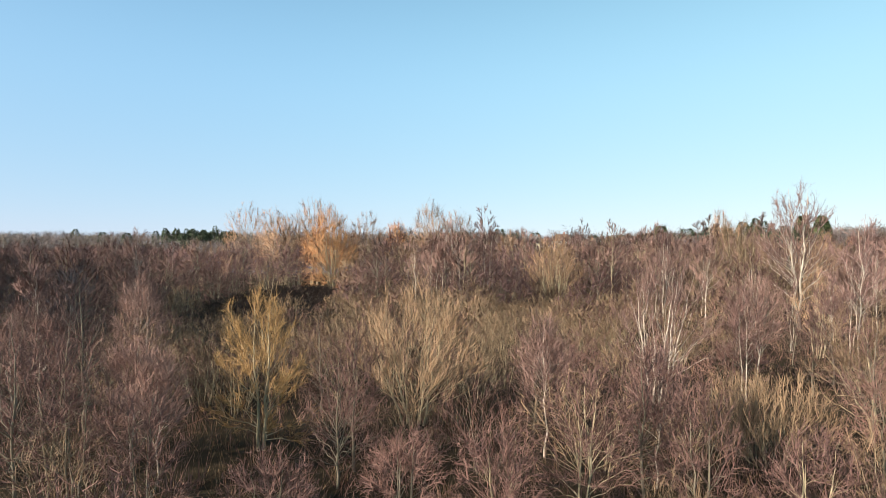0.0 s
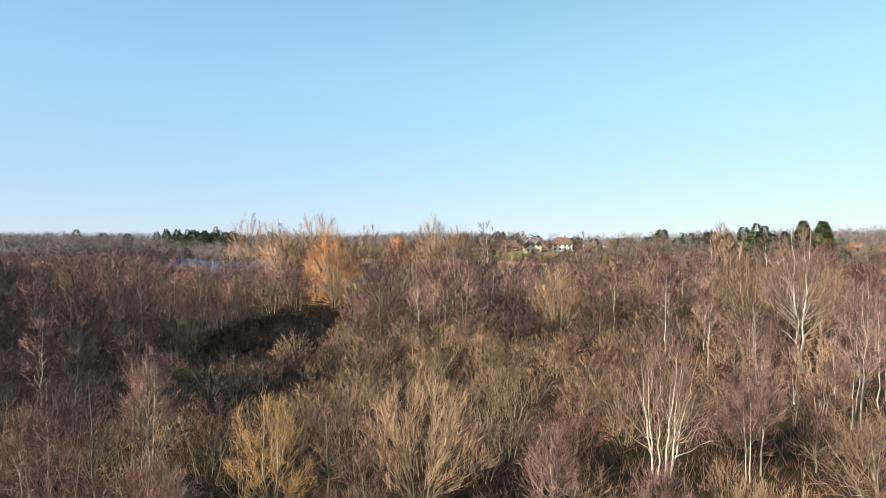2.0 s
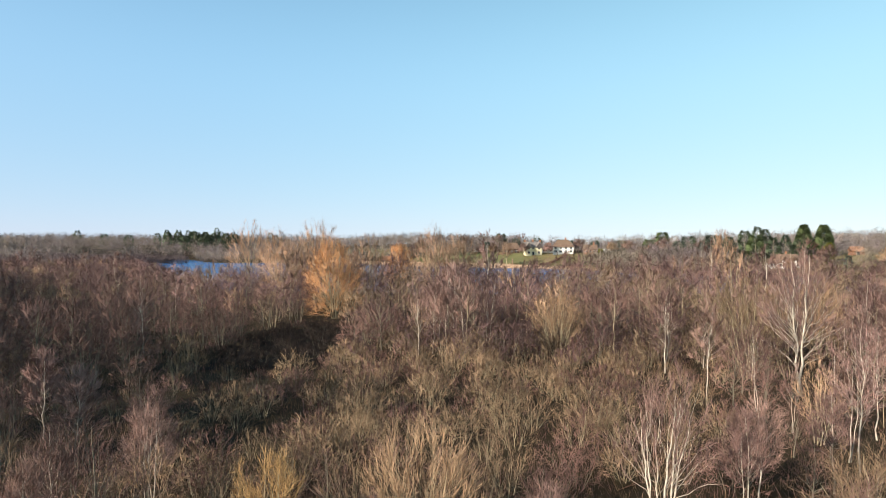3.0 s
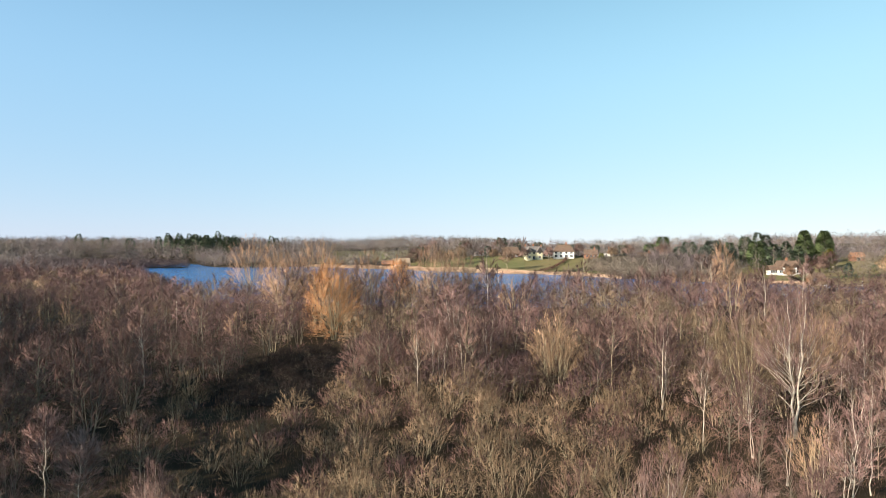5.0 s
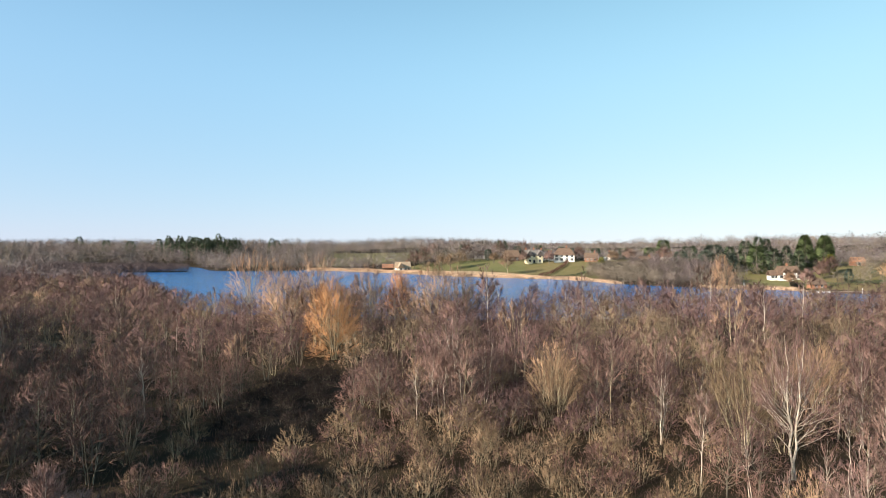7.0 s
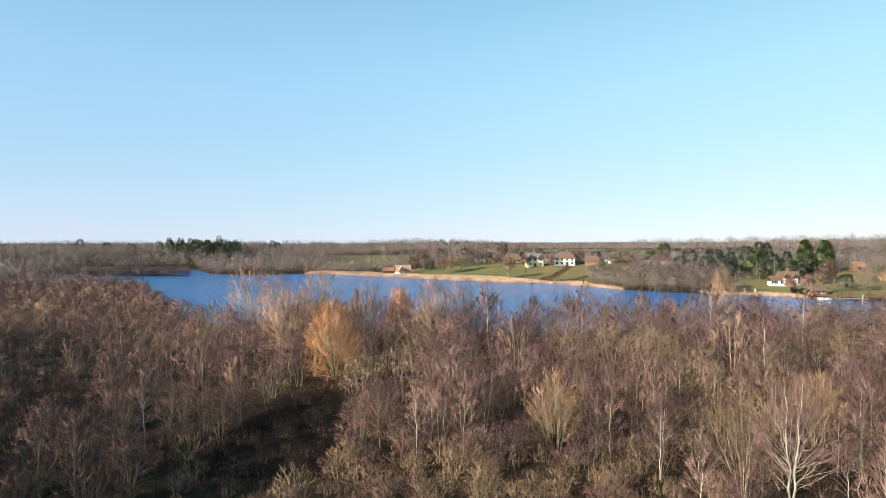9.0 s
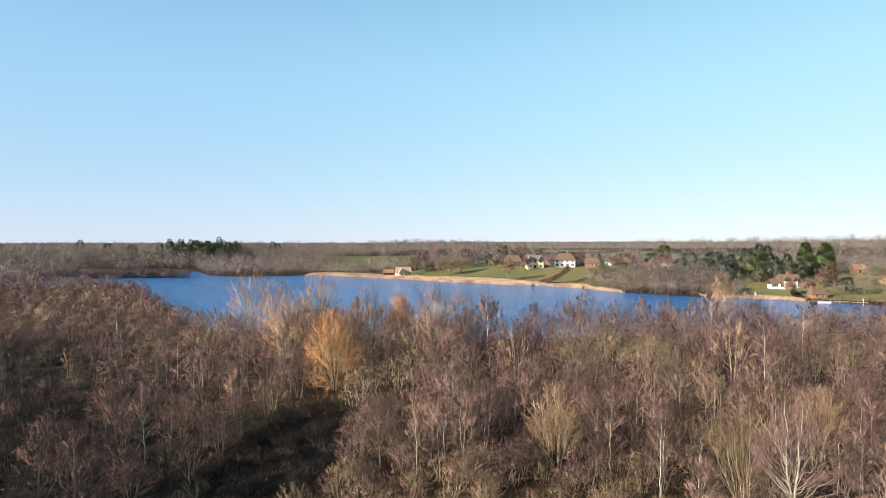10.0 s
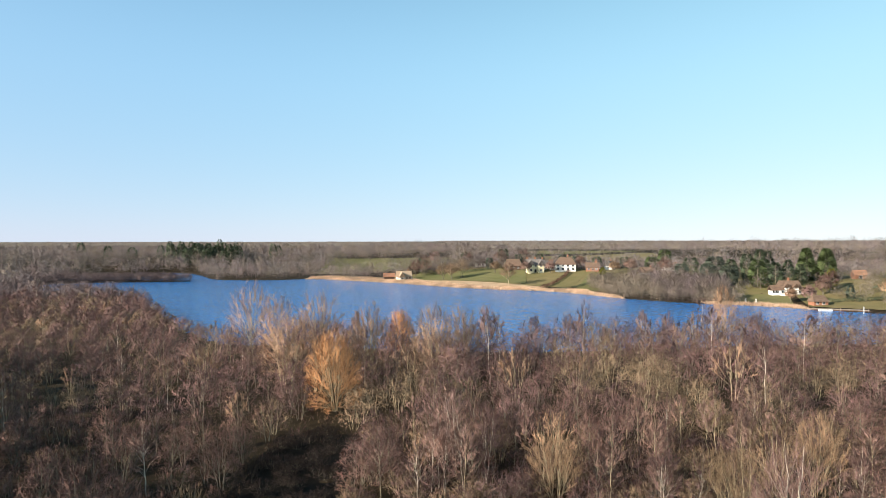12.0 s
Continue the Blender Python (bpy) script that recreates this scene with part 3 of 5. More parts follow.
def dress(ob, meshes):
    for name, me in meshes:
        p = part(name, me, ob)
        if name in ("crown_frame", "crown"):
            tagged(p, kind="stuff")


def plant(kind, lod, i, x, y, size, turn, group="trees of the carr"):
    name, cat, label, bark, twig, g = KINDS[kind]
    key = (kind, lod, i)
    if key not in MESHES:
        w, t = variant(*key)
        MESHES[key] = tree_meshes(w, t, M[bark], M[twig])
    ob = thing(name, label, cat, group, Matrix.Translation((x, y, z_at(x, y))) @ Matrix.Rotation(turn, 4, "Z") @ Matrix.Diagonal((*size, 1)))
    dress(ob, MESHES[key])
    return ob


def special(name, label, category, bark, twig, x, y, seed, **g):
    """A tree that stands out, grown for its own place."""
    w, t = grow(seed, **g)
    ob = thing(name, label, category, "", Matrix.Translation((x, y, z_at(x, y))))
    dress(ob, tree_meshes(w, t, M[bark], M[twig]))
    return ob


# ---- trees that stand out ----
TAKEN = []


def stand(x, y, r):
    TAKEN.append((x, y, r))
    return x, y


special("golden_willow", "young leafless willow with pale trunk and ochre twigs", "tree", "pale_bark", "ochre_twig", *stand(-5.4, 18.2, 2.4), 11,
        H=5.0, spread=1.5, stems=2, fan=0.3, hb=0.2, axis=0.58, nb=30, rise=0.05, r0=0.085, subs=420, sub_len=0.6, twigs=4200, twig_len=0.36, width=0.011, up=0.22, jitter=0.4, steps=5, low=1.75)
special("willow_tree", "spreading leafless willow with tan limbs and fine upright twigs", "tree", "pale_bark", "buff_twig", *stand(-1.0, 20.8, 3.0), 12,
        H=5.0, spread=2.7, stems=6, fan=0.85, hb=0.1, axis=0.3, nb=46, rise=0.05, r0=0.06, subs=560, sub_len=0.6, twigs=5200, twig_len=0.44, width=0.012, up=0.35, jitter=0.2, steps=5)
special("birch_tree", "many-stemmed leafless birch with white limbs", "tree", "birch_bark", "birch_twig", *stand(8.3, 23.8, 2.8), 13,
        H=6.3, spread=2.2, stems=6, fan=0.7, hb=0.15, axis=0.5, nb=40, rise=0.1, r0=0.075, subs=480, sub_len=0.6, twigs=3400, twig_len=0.42, width=0.011, up=0.3, jitter=0.22, steps=5)
special("birch_tree", "tall leafless birch with two bright white trunks", "tree", "birch_bark", "birch_twig", *stand(26.0, 44.8, 3.2), 14,
        H=10.8, spread=3.4, stems=2, fan=0.3, hb=0.36, axis=0.62, nb=50, rise=0.06, r0=0.15, subs=700, sub_len=1.0, twigs=6500, twig_len=0.5, width=0.016, up=0.15, steps=5, low=1.6)
special("orange_willow", "upright willow glowing with orange bare twigs", "tree", "pale_bark", "orange_twig", *stand(-16.6, 91.5, 4.8), 15,
        H=12.6, spread=4.6, stems=6, fan=0.45, hb=0.26, axis=0.42, nb=110, rise=0.08, r0=0.13, subs=2000, sub_len=1.2, twigs=12000, twig_len=0.6, width=0.026, up=0.22, jitter=0.45, low=1.9, peak=1.0, shell=0.3)
special("orange_willow", "small willow with bright orange bare twigs by the lake", "tree", "pale_bark", "orange_twig", *stand(-8.9, 125.8, 3.6), 16,
        H=11.8, spread=3.3, stems=4, fan=0.5, hb=0.3, axis=0.45, nb=60, rise=0.12, r0=0.12, subs=1100, sub_len=1.0, twigs=8000, twig_len=0.7, width=0.034, up=0.3, jitter=0.4, low=1.6, shell=0.45)
for k, (x, y, h, sp) in enumerate([(-44.6, 138.7, 15.0, 6.0), (-34.9, 127.4, 13.4, 4.4), (-24.4, 119.0, 15.2, 5.6), (-1.7, 110.8, 13.8, 4.0), (3.0, 117.0, 12.6, 4.2),
                                   (63.6, 141.2, 14.2, 3.2), (-28.5, 112.0, 11.5, 5.2), (-15.0, 122.0, 12.0, 4.4)]):
    special("lakeside_willow", "tall leafless lakeside willow with pinkish-tan twigs", "tree", "pale_bark", "pink_twig", *stand(x, y, 3.4), 20 + k,
            H=h * 1.1, spread=sp * 1.12, stems=5, fan=0.55, hb=0.2, axis=0.4, nb=64, rise=0.1, r0=0.12, subs=1000, sub_len=1.1, twigs=11000, twig_len=0.5, width=0.030, up=0.22, jitter=0.38, peak=0.85, low=1.8, shell=0.3)
for k, (x, y, h) in enumerate([(8.5, 138.0, 11.0), (10.5, 139.0, 9.5), (20.0, 139.0, 9.0), (28.0, 140.0, 9.8), (30.5, 139.0, 8.6), (45.0, 140.0, 9.6), (52.0, 144.0, 8.8), (-20.0, 134.0, 10.5), (75.0, 147.0, 8.6)]):
    special("lakeside_birch", "slender pale leafless birch by the water", "tree", "birch_bark", "birch_twig", *stand(x, y, 1.8), 640 + k,
            H=h, spread=1.7, stems=2, fan=0.35, hb=0.3, axis=0.7, nb=30, rise=0.1, r0=0.09, subs=380, sub_len=0.8, twigs=1600, twig_len=0.7, width=0.034, up=0.25, low=1.5, peak=0.8)
for x, y, h, sp, s in ((10.9, 59.0, 7.4, 3.3, 40), (25.0, 50.5, 8.8, 3.8, 41), (38.0, 62.0, 7.6, 3.4, 42), (34.0, 41.0, 6.8, 2.6, 45)):
    special("willow_tree", "broad-headed leafless willow with dull tan twigs above the scrub", "tree", "pale_bark", "tan_twig" if y > 55 else "sallow_twig", *stand(x, y, 3.2), s,
            H=h, spread=sp, stems=6, fan=0.75, hb=0.22, axis=0.35, nb=50, rise=0.1, r0=0.095, subs=900, sub_len=0.75, twigs=4800, twig_len=0.52, width=0.017, up=0.28, jitter=0.3)
special("willow_tree", "spreading willow with mossy pale crooked limbs", "tree", "pale_bark", "sallow_twig", *stand(14.8, 20.6, 2.4), 50,
        H=4.4, spread=2.8, stems=4, fan=0.95, hb=0.12, axis=0.4, nb=44, rise=0.03, r0=0.085, subs=560, sub_len=0.6, twigs=3600, twig_len=0.4, width=0.013, up=0.15, jitter=0.4, steps=5, wig=0.06)
special("sallow_shrub", "dense upright olive-tan sallow bush", "shrub", "pale_bark", "sallow_twig", *stand(9.0, 17.0, 2.0), 51,
        H=2.6, spread=2.1, stems=9, fan=0.9, hb=0.05, axis=0.08, nb=60, rise=0.05, r0=0.03, subs=520, sub_len=0.5, twigs=4200, twig_len=0.4, width=0.012, up=0.5, jitter=0.2, steps=4)
for k, (x, y, h) in enumerate([(11.8, 24.0, 4.6), (12.6, 24.6, 4.9), (18.7, 43.8, 6.8), (18.9, 52.6, 8.2), (-1.3, 62.0, 7.4), (-0.6, 63.0, 8.0), (1.2, 66.5, 9.6),
                               (-30.0, 60.5, 8.0), (0.0, 61.5, 7.2), (4.4, 64.5, 8.2), (5.4, 15.5, 3.6), (36.0, 52.0, 8.4), (38.5, 50.0, 8.2), (-14.0, 20.0, 3.8), (-14.6, 22.2, 4.3), (-11.8, 23.6, 4.8), (-8.4, 16.4, 3.7),
                               (-7.3, 15.6, 3.3), (-12.4, 25.4, 5.0), (17.2, 27.0, 4.6), (2.9, 17.5, 4.0), (20.5, 31.0, 5.4), (-18.5, 30.0, 5.2), (-22.0, 33.0, 5.4)]):
    special("birch_tree", "slender leafless birch with white bark and reddish twigs", "tree", "birch_bark", "birch_twig", *stand(x, y, 1.6), 60 + k,
            H=h, spread=0.17 * h + 0.25, stems=1 + (k % 3 == 0), fan=0.3, hb=0.35, axis=0.76, nb=26, rise=0.1, r0=0.0095 * h, subs=300, sub_len=0.65, twigs=2200,
            twig_len=0.5, width=0.011 if y < 30 else 0.022, up=0.15, low=1.5, peak=0.8)

# the nearest alders
for k, (x, y, h, sp, stems) in enumerate([(-8.2, 13.6, 4.0, 1.5, 3), (-6.1, 12.4, 3.5, 1.1, 2), (-10.2, 15.8, 4.2, 1.5, 2), (-2.4, 16.6, 4.2, 1.0, 1), (2.9, 19.5, 3.9, 1.1, 1), (3.0, 13.4, 3.9, 1.2, 2),
                                          (4.6, 14.2, 4.2, 1.3, 1), (5.6, 13.2, 3.5, 1.1, 2), (1.2, 12.6, 2.3, 1.0, 2), (-3.6, 12.8, 1.9, 1.2, 3), (10.6, 14.6, 3.4, 1.2, 2), (7.6, 12.6, 2.2, 1.2, 3), (-0.9, 13.4, 1.9, 1.0, 3)]):
    special("alder_tree", "leafless alder with a pale grey stem and knobbly purple-brown twigs", "tree", "pale_bark" if k % 3 == 2 else "alder_bark", "alder_twig", *stand(x, y, 1.2), 900 + k,
            H=h, spread=sp, stems=stems, fan=0.45, hb=0.22, axis=0.62, nb=30, rise=0.06, r0=0.05, subs=380, sub_len=0.55, twigs=2600, twig_len=0.26, width=0.0105, up=0.12, jitter=0.6, steps=5, low=1.7)
# unseen trees added beyond the left edge to cast shade over the carr
for k in range(-5, 26):
    special("shade_tree", "tall dense leafless tree added out of view to shade the carr", "tree", "alder_bark", "alder_twig", *stand(-(0.74 * (36 + 3.2 * k) + 16 + 5 * (k % 2)), 36 + 3.2 * k, 2.0), 706 + k,
            H=16.5 + (k * 7 % 5) * 0.5, spread=3.2, stems=2, fan=0.3, hb=0.15, axis=0.5, nb=40, rise=0.1, r0=0.16, subs=240, sub_len=0.9, twigs=2000, twig_len=0.9, width=0.17, up=0.2,
            jitter=0.5, low=1.6)

# ---- the carr: one plant after another ----
rng = np.random.default_rng(5)
COUNT, BULK = {}, {}
y = 10.0
while y < 245:
    step = 2.7 + 0.012 * y if y < 78 else 4.9 + 0.004 * (y - 78)
    half = 0.76 * y + 12
    x = -half
    while x < half - 6:
        px, py = x + rng.uniform(-0.42, 0.42) * step, y + rng.uniform(-0.42, 0.42) * step
        x += step
        pick, grade, turn = rng.uniform(), rng.uniform(0.74, 1.24), rng.uniform(0, 6.28)
        if math.hypot(px, py) < 10.5 or (py > 156 and px > -40) or lake_distance(px, py)[0] < 2.5 or any(math.hypot(px - a, py - b) < r for a, b, r in TAKEN):
            continue
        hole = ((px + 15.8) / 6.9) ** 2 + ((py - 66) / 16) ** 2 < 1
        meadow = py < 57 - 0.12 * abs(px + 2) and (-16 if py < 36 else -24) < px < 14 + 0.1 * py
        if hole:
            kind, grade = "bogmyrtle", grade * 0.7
        elif ((px + 8.5) / 5) ** 2 + ((py - 78) / 9) ** 2 < 1:
            kind, grade = ("sallow" if pick < 0.6 else "scrub"), grade * 1.05
        elif meadow and py > 26:
            kind = "sallow" if pick < 0.55 else "scrub"
            grade *= 0.82 if px > -8 else 0.62
        elif py < 26:
            kind = "alder" if pick < 0.2 else "scrub" if pick < 0.45 else "sallow" if pick < 0.9 else "alder_multi"
            grade *= 0.72 if kind.startswith("alder") else 1.0
        elif -7 < px < 42 and 56 < py < 74 and pick < 0.6:
            kind = "pole" if pick < 0.42 else "alder"
            grade *= 1.0
        elif px > 4 and py < 75:
            pick = pick * 0.8 + 0.2 if py > 56 else pick
            kind = "birch" if pick < 0.16 else "birch_multi" if pick < 0.24 else "pole" if pick < 0.40 else "alder" if pick < 0.68 else "willow" if pick < 0.72 else "sallow_tree" if pick < 0.86 else "sallow"
            grade *= 0.8 if py < 50 else 0.95
        elif px < -16 and py < 80:
            kind = "alder_multi" if pick < 0.4 else "alder" if pick < 0.72 else "sallow" if pick < 0.86 else "scrub"
            grade *= 0.68 if py < 40 else 0.9
        else:
            olive = noise.noise((px / 22, py / 22, 1.3)) > 0.12
            kind = "sallow_tree" if (pick < 0.5 and olive) or pick < 0.07 else "alder_multi" if pick < 0.52 else "alder" if pick < 0.86 else "birch" if pick < 0.90 else "sallow_tree" if pick < 0.95 else "willow"
            grade *= 0.98
        for tx, ty in ((-5.4, 18.2), (-1.0, 20.8), (8.3, 23.8), (12.2, 24.3)):
            if py < ty and abs(px - tx * py / ty) < 1.4:
                kind, grade = ("sallow" if pick < 0.6 else "scrub"), 0.62
        if py < 44 and abs(px - 26.0 * py / 44.8) < 2.2:
            grade *= 0.75
        lod = "near" if py < 34 else "mid" if py < 78 else "far" if py < 150 else "dist"
        if py > 80 and px > -34 and not (py < 92 and abs(px + 16) < 7):
            grade *= 1.0 + 0.42 * min(1.0, (py - 80) / 22)
        elif py > 78 and kind.startswith("alder"):
            grade *= 1.05
        wide = grade * rng.uniform(0.85, 1.2)
        size = (wide, wide, grade)
        i = int(rng.integers(0, 6 if lod in ("mid", "far") else 4))
        name = KINDS[kind][0]
        if lod in ("near", "mid") and COUNT.get(name, 0) < 290:
            COUNT[name] = COUNT.get(name, 0) + 1
            plant(kind, lod, i, px, py, size, turn)
        else:
            BULK.setdefault((kind, int(rng.integers(0, 4)) + 4 * (lod in ("far", "dist"))), []).append((lod, i, px, py, size, turn))
    y += step


for k in range(110):
    py = 24 + 34 * rng.uniform()
    px = rng.uniform(-15, 13 + 0.1 * py)
    kind = "sallow" if rng.uniform() < 0.6 else "scrub"
    g = rng.uniform(0.5, 0.85)
    if not any(math.hypot(px - a, py - b) < r * 0.7 for a, b, r in TAKEN) and ((px + 15.8) / 6.9) ** 2 + ((py - 66) / 16) ** 2 > 1:
        BULK.setdefault((kind, k % 4), []).append(("mid", k % 6, px, py, (g * 1.2, g * 1.2, g), k * 1.7))


# low growth under the pole birches
for k in range(260):
    py = 54 + 30 * rng.uniform()
    px = rng.uniform(-10, 0.74 * py)
    g = rng.uniform(0.7, 1.25)
    kind = ("sallow", "scrub", "alder_multi", "sallow")[k % 4]
    if kind == "alder_multi":
        g *= 0.75
    if not any(math.hypot(px - a, py - b) < r * 0.5 for a, b, r in TAKEN):
        BULK.setdefault((kind, k % 4 + 4), []).append(("far", k % 6, px, py, (g * 1.1, g * 1.1, g), k * 1.7))

# more of the near-black scrub that darkens the hollow by its colour
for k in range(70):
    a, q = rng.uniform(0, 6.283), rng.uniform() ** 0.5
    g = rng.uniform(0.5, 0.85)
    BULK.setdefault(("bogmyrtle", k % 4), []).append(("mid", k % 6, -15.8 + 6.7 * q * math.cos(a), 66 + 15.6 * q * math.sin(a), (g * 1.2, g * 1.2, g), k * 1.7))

for k in range(90):
    py = rng.uniform(-36, -5)
    px = rng.uniform(-46, 46)
    g = rng.uniform(0.7, 1.15)
    kind = ("alder_multi", "sallow", "alder", "scrub", "sallow_tree", "birch")[k % 6]
    if math.hypot(px, py) > 9:
        BULK.setdefault((kind, k % 4 + 4), []).append(("dist", k % 4, px, py, (g, g, g * 0.85), k * 1.7))


def bulk_mesh(rows, kind, which):
    vs, fs, ns, k = [], [], [], 0
    for lod, i, x, y, size, turn in rows:
        a = variant(kind, lod, i)[which]
        v, f = a[0], a[1]
        c, s = math.cos(turn), math.sin(turn)
        w = v * np.array(size)
        w = np.stack([w[:, 0] * c - w[:, 1] * s + x, w[:, 0] * s + w[:, 1] * c + y, w[:, 2] + z_at(x, y)], 1)
        vs.append(w)
        fs.append(f + k)
        k += len(v)
        if which:
            n = a[2]
            ns.append(np.stack([n[:, 0] * c - n[:, 1] * s, n[:, 0] * s + n[:, 1] * c, n[:, 2]], 1))
    return np.concatenate(vs), np.concatenate(fs), np.concatenate(ns) if which else None


for (kind, tone), rows in BULK.items():
    name, cat, label, bark, twig, g = KINDS[kind]
    twig = twig.replace("twig", "spray") if tone > 3 else twig
    ob = tagged(new(kind.split("_")[0] + "_thicket"), "dense thicket of " + label.replace("leafless", "bare"), "woodland", kind="stuff")
    part("stems", mesh_of("stems", *bulk_mesh(rows, kind, 0)[:2], M[bark]), ob)
    v, f, n = bulk_mesh(rows, kind, 1)
    part("crowns", mesh_of("crowns", v, f, M[twig], n), ob)


# dark sheet laid over the floor in place of the shade there
patch("shade_sheet", [(-22, 53), (-9.5, 53), (-9.5, 80), (-22, 80)], M["shade_ground"], "near-black sheet painting the shade in a hollow", 0.1, 14)


# ---- grass, bramble and dead stems between the bushes ----
def tufts(name, label, seed, n, inside, lo, hi, width, mat, per=1, lean=0.35):
    r = np.random.default_rng(seed)
    out = np.zeros((0, 2))
    while len(out) < n:
        out = np.concatenate([out, inside(r)])
    base = np.concatenate([out[:n], np.zeros((n, 1))], 1)
    base[:, 2] = land(base[:, 0], base[:, 1]) - 0.05
    base = np.repeat(base, per, axis=0) + np.concatenate([r.normal(size=(n * per, 2)) * 0.14 * (per > 1), np.zeros((n * per, 1))], 1)
    h = r.uniform(lo, hi, (n * per, 1))
    tip = base + np.concatenate([r.normal(size=(n * per, 2)) * lean * h, h], 1)
    v, f = blades(r, base, tip, width * r.uniform(0.6, 1.4, n * per))
    return tagged(new(name, mesh_of(name, v, f, mat)), label, "grass", kind="stuff")


def wood_floor(r):
    y = -20 + 109 * r.uniform(size=4000) ** 1.1
    x = r.uniform(-1, 1, 4000) * (0.76 * np.maximum(y, 12) + 10)
    k = (np.hypot(x, y) > 4) & (((x + 15.8) / 6.9) ** 2 + ((y - 66) / 16) ** 2 > r.uniform(0.5, 1.0, 4000))
    return np.stack([x[k], y[k]], 1)


tufts("dead_grass", "tall straw-coloured dead grass and sedge", 31, 5000, wood_floor, 0.3, 0.9, 0.014, M["grass_dead"], 6)
tufts("bramble", "dark brown bramble and dead bracken", 32, 6000, wood_floor, 0.3, 1.2, 0.016, M["fernbrown"], 6, 0.6)

tufts("wand_thicket", "thicket of thin purple-brown upright shoots", 33, 4500, wood_floor, 0.5, 1.7, 0.014, M["wand_brown"], 5, 0.40)
tufts("wand_thicket", "thicket of thin olive-tan upright shoots", 34, 2500, wood_floor, 0.4, 1.4, 0.014, M["wand_tan"], 5, 0.40)

# ---- the far woods ----
def fuzz(r, xy, h, w, n, width, length, low=0.25):
    """Distant bare crowns: slivers standing out of a dome on each spot."""
    k = len(xy)
    z = land(xy[:, 0], xy[:, 1])
    d = unit(r.normal(size=(k, n, 3)) * np.array([1, 1, 0.8]) + np.array([0, 0, 0.3]))
    rad = r.uniform(0.1, 1.0, (k, n, 1)) ** 0.4
    c = np.stack([xy[:, 0], xy[:, 1], z + h * (0.5 + low * 0.4)], 1)[:, None]
    s = np.stack([w * 0.5, w * 0.5, h * (0.5 - low * 0.4)], 1)[:, None]
    base = c + d * s * rad * 0.85
    base[..., 2] = np.maximum(base[..., 2], z[:, None] + 0.1)
    reach = length * r.uniform(0.5, 1.2, (k, n, 1)) * (h / 10)[:, None, None]
    tip = base + unit(d * 0.6 + np.array([0, 0, 0.35]) + 0.7 * unit(np.cross(d, r.normal(size=d.shape)))) * reach
    # the stem under each crown
    base[:, 0] = np.stack([xy[:, 0], xy[:, 1], z - 0.2], 1)
    tip[:, 0] = c[:, 0] + np.array([0, 0, 0.25]) * h[:, None]
    bl = blades(r, base.reshape(-1, 3), tip.reshape(-1, 3), width * r.uniform(0.6, 1.4, k * n), d.reshape(-1, 3))
    n = np.repeat(c, n, axis=1).reshape(-1, 3)
    v, f = bl
    m, f, nn = rounded_shade(v - np.repeat(n, 3, axis=0), f, np.zeros(3), np.array([1.0, 1.0, 0.8]) * np.mean(w) * 0.5, 0.3)
    return v, f, nn


def clump_noise(x, y, s):
    return np.array([noise.noise((a / q, b / q * 2.6, 3.7)) for a, b, q in zip(x, y, np.broadcast_to(s, x.shape))])


def scatter(seed, n, x0, x1, y0, y1, keep):
    r = np.random.default_rng(seed)
    x, y = r.uniform(x0, x1, n), r.uniform(y0, y1, n)
    k = keep(x, y)
    return r, np.stack([x[k], y[k]], 1)


OPEN = [(-95, 8, 440, 530), (-40, 50, 330, 398), (30, 104, 270, 362), (46, 82, 340, 372), (112, 182, 205, 262), (62, 185, 480, 590), (100, 215, 660, 800), (70, 270, 1000, 1200), (-400, -200, 700, 820)]


def open_land(x, y):
    o = np.zeros(len(x), bool)
    for a, b, c, d in OPEN:
        o |= (x > a) & (x < b) & (y > c) & (y < d)
    return o


def west(x, y):
    return (lake_distance(x, y) > 1.5) & (y > 243) & ((y < 350) | (x < -235)) & (x < -0.35 * y) & (np.abs(x) < 0.8 * y)


def spit(x, y):
    d = lake_distance(x, y)
    return (d > 0.2) & (d < 12) & (y > 360) & (y < 400) & (x < -150)


def north(x, y):
    return (lake_distance(x, y) > 0.8) & (y > 384) & ~((x < -153) & (x > -250) & (y < 403)) & (np.abs(x) < 0.82 * y) & ~open_land(x, y) & (x < 40 + 0.1 * y)


def beyond(x, y):
    return (lake_distance(x, y) > 6) & (np.abs(x) < 0.84 * y + 20) & ~open_land(x, y) & (y > 250) & (clump_noise(x, y, np.where(y > 900, 420, 110)) > np.where(y > 900, -0.08, -0.2 + 0.0003 * (y - 400)))


def hill(x, y):
    return (x > 0.52 * y) & (x < 0.8 * y) & (lake_distance(x, y) > 25)


def woods(name, label, mat, seed, n, box, keep, h, w, tris, width, length, low=0.2):
    r, xy = scatter(seed, n, *box, keep)
    k = len(xy)
    v, f, n = fuzz(r, xy, r.uniform(*h, k), r.uniform(*w, k), tris, width, length, low)
    return tagged(new(name, mesh_of(name, v, f, mat, n)), label, "woodland", kind="stuff")


woods("spit_scrub", "low dark scrub on a narrow spit in the lake", M["wood_dark"], 69, 2000, (-290, -150, 355, 400), spit, (4.4, 6.4), (4, 6), 110, 0.14, 2.0, -0.3)
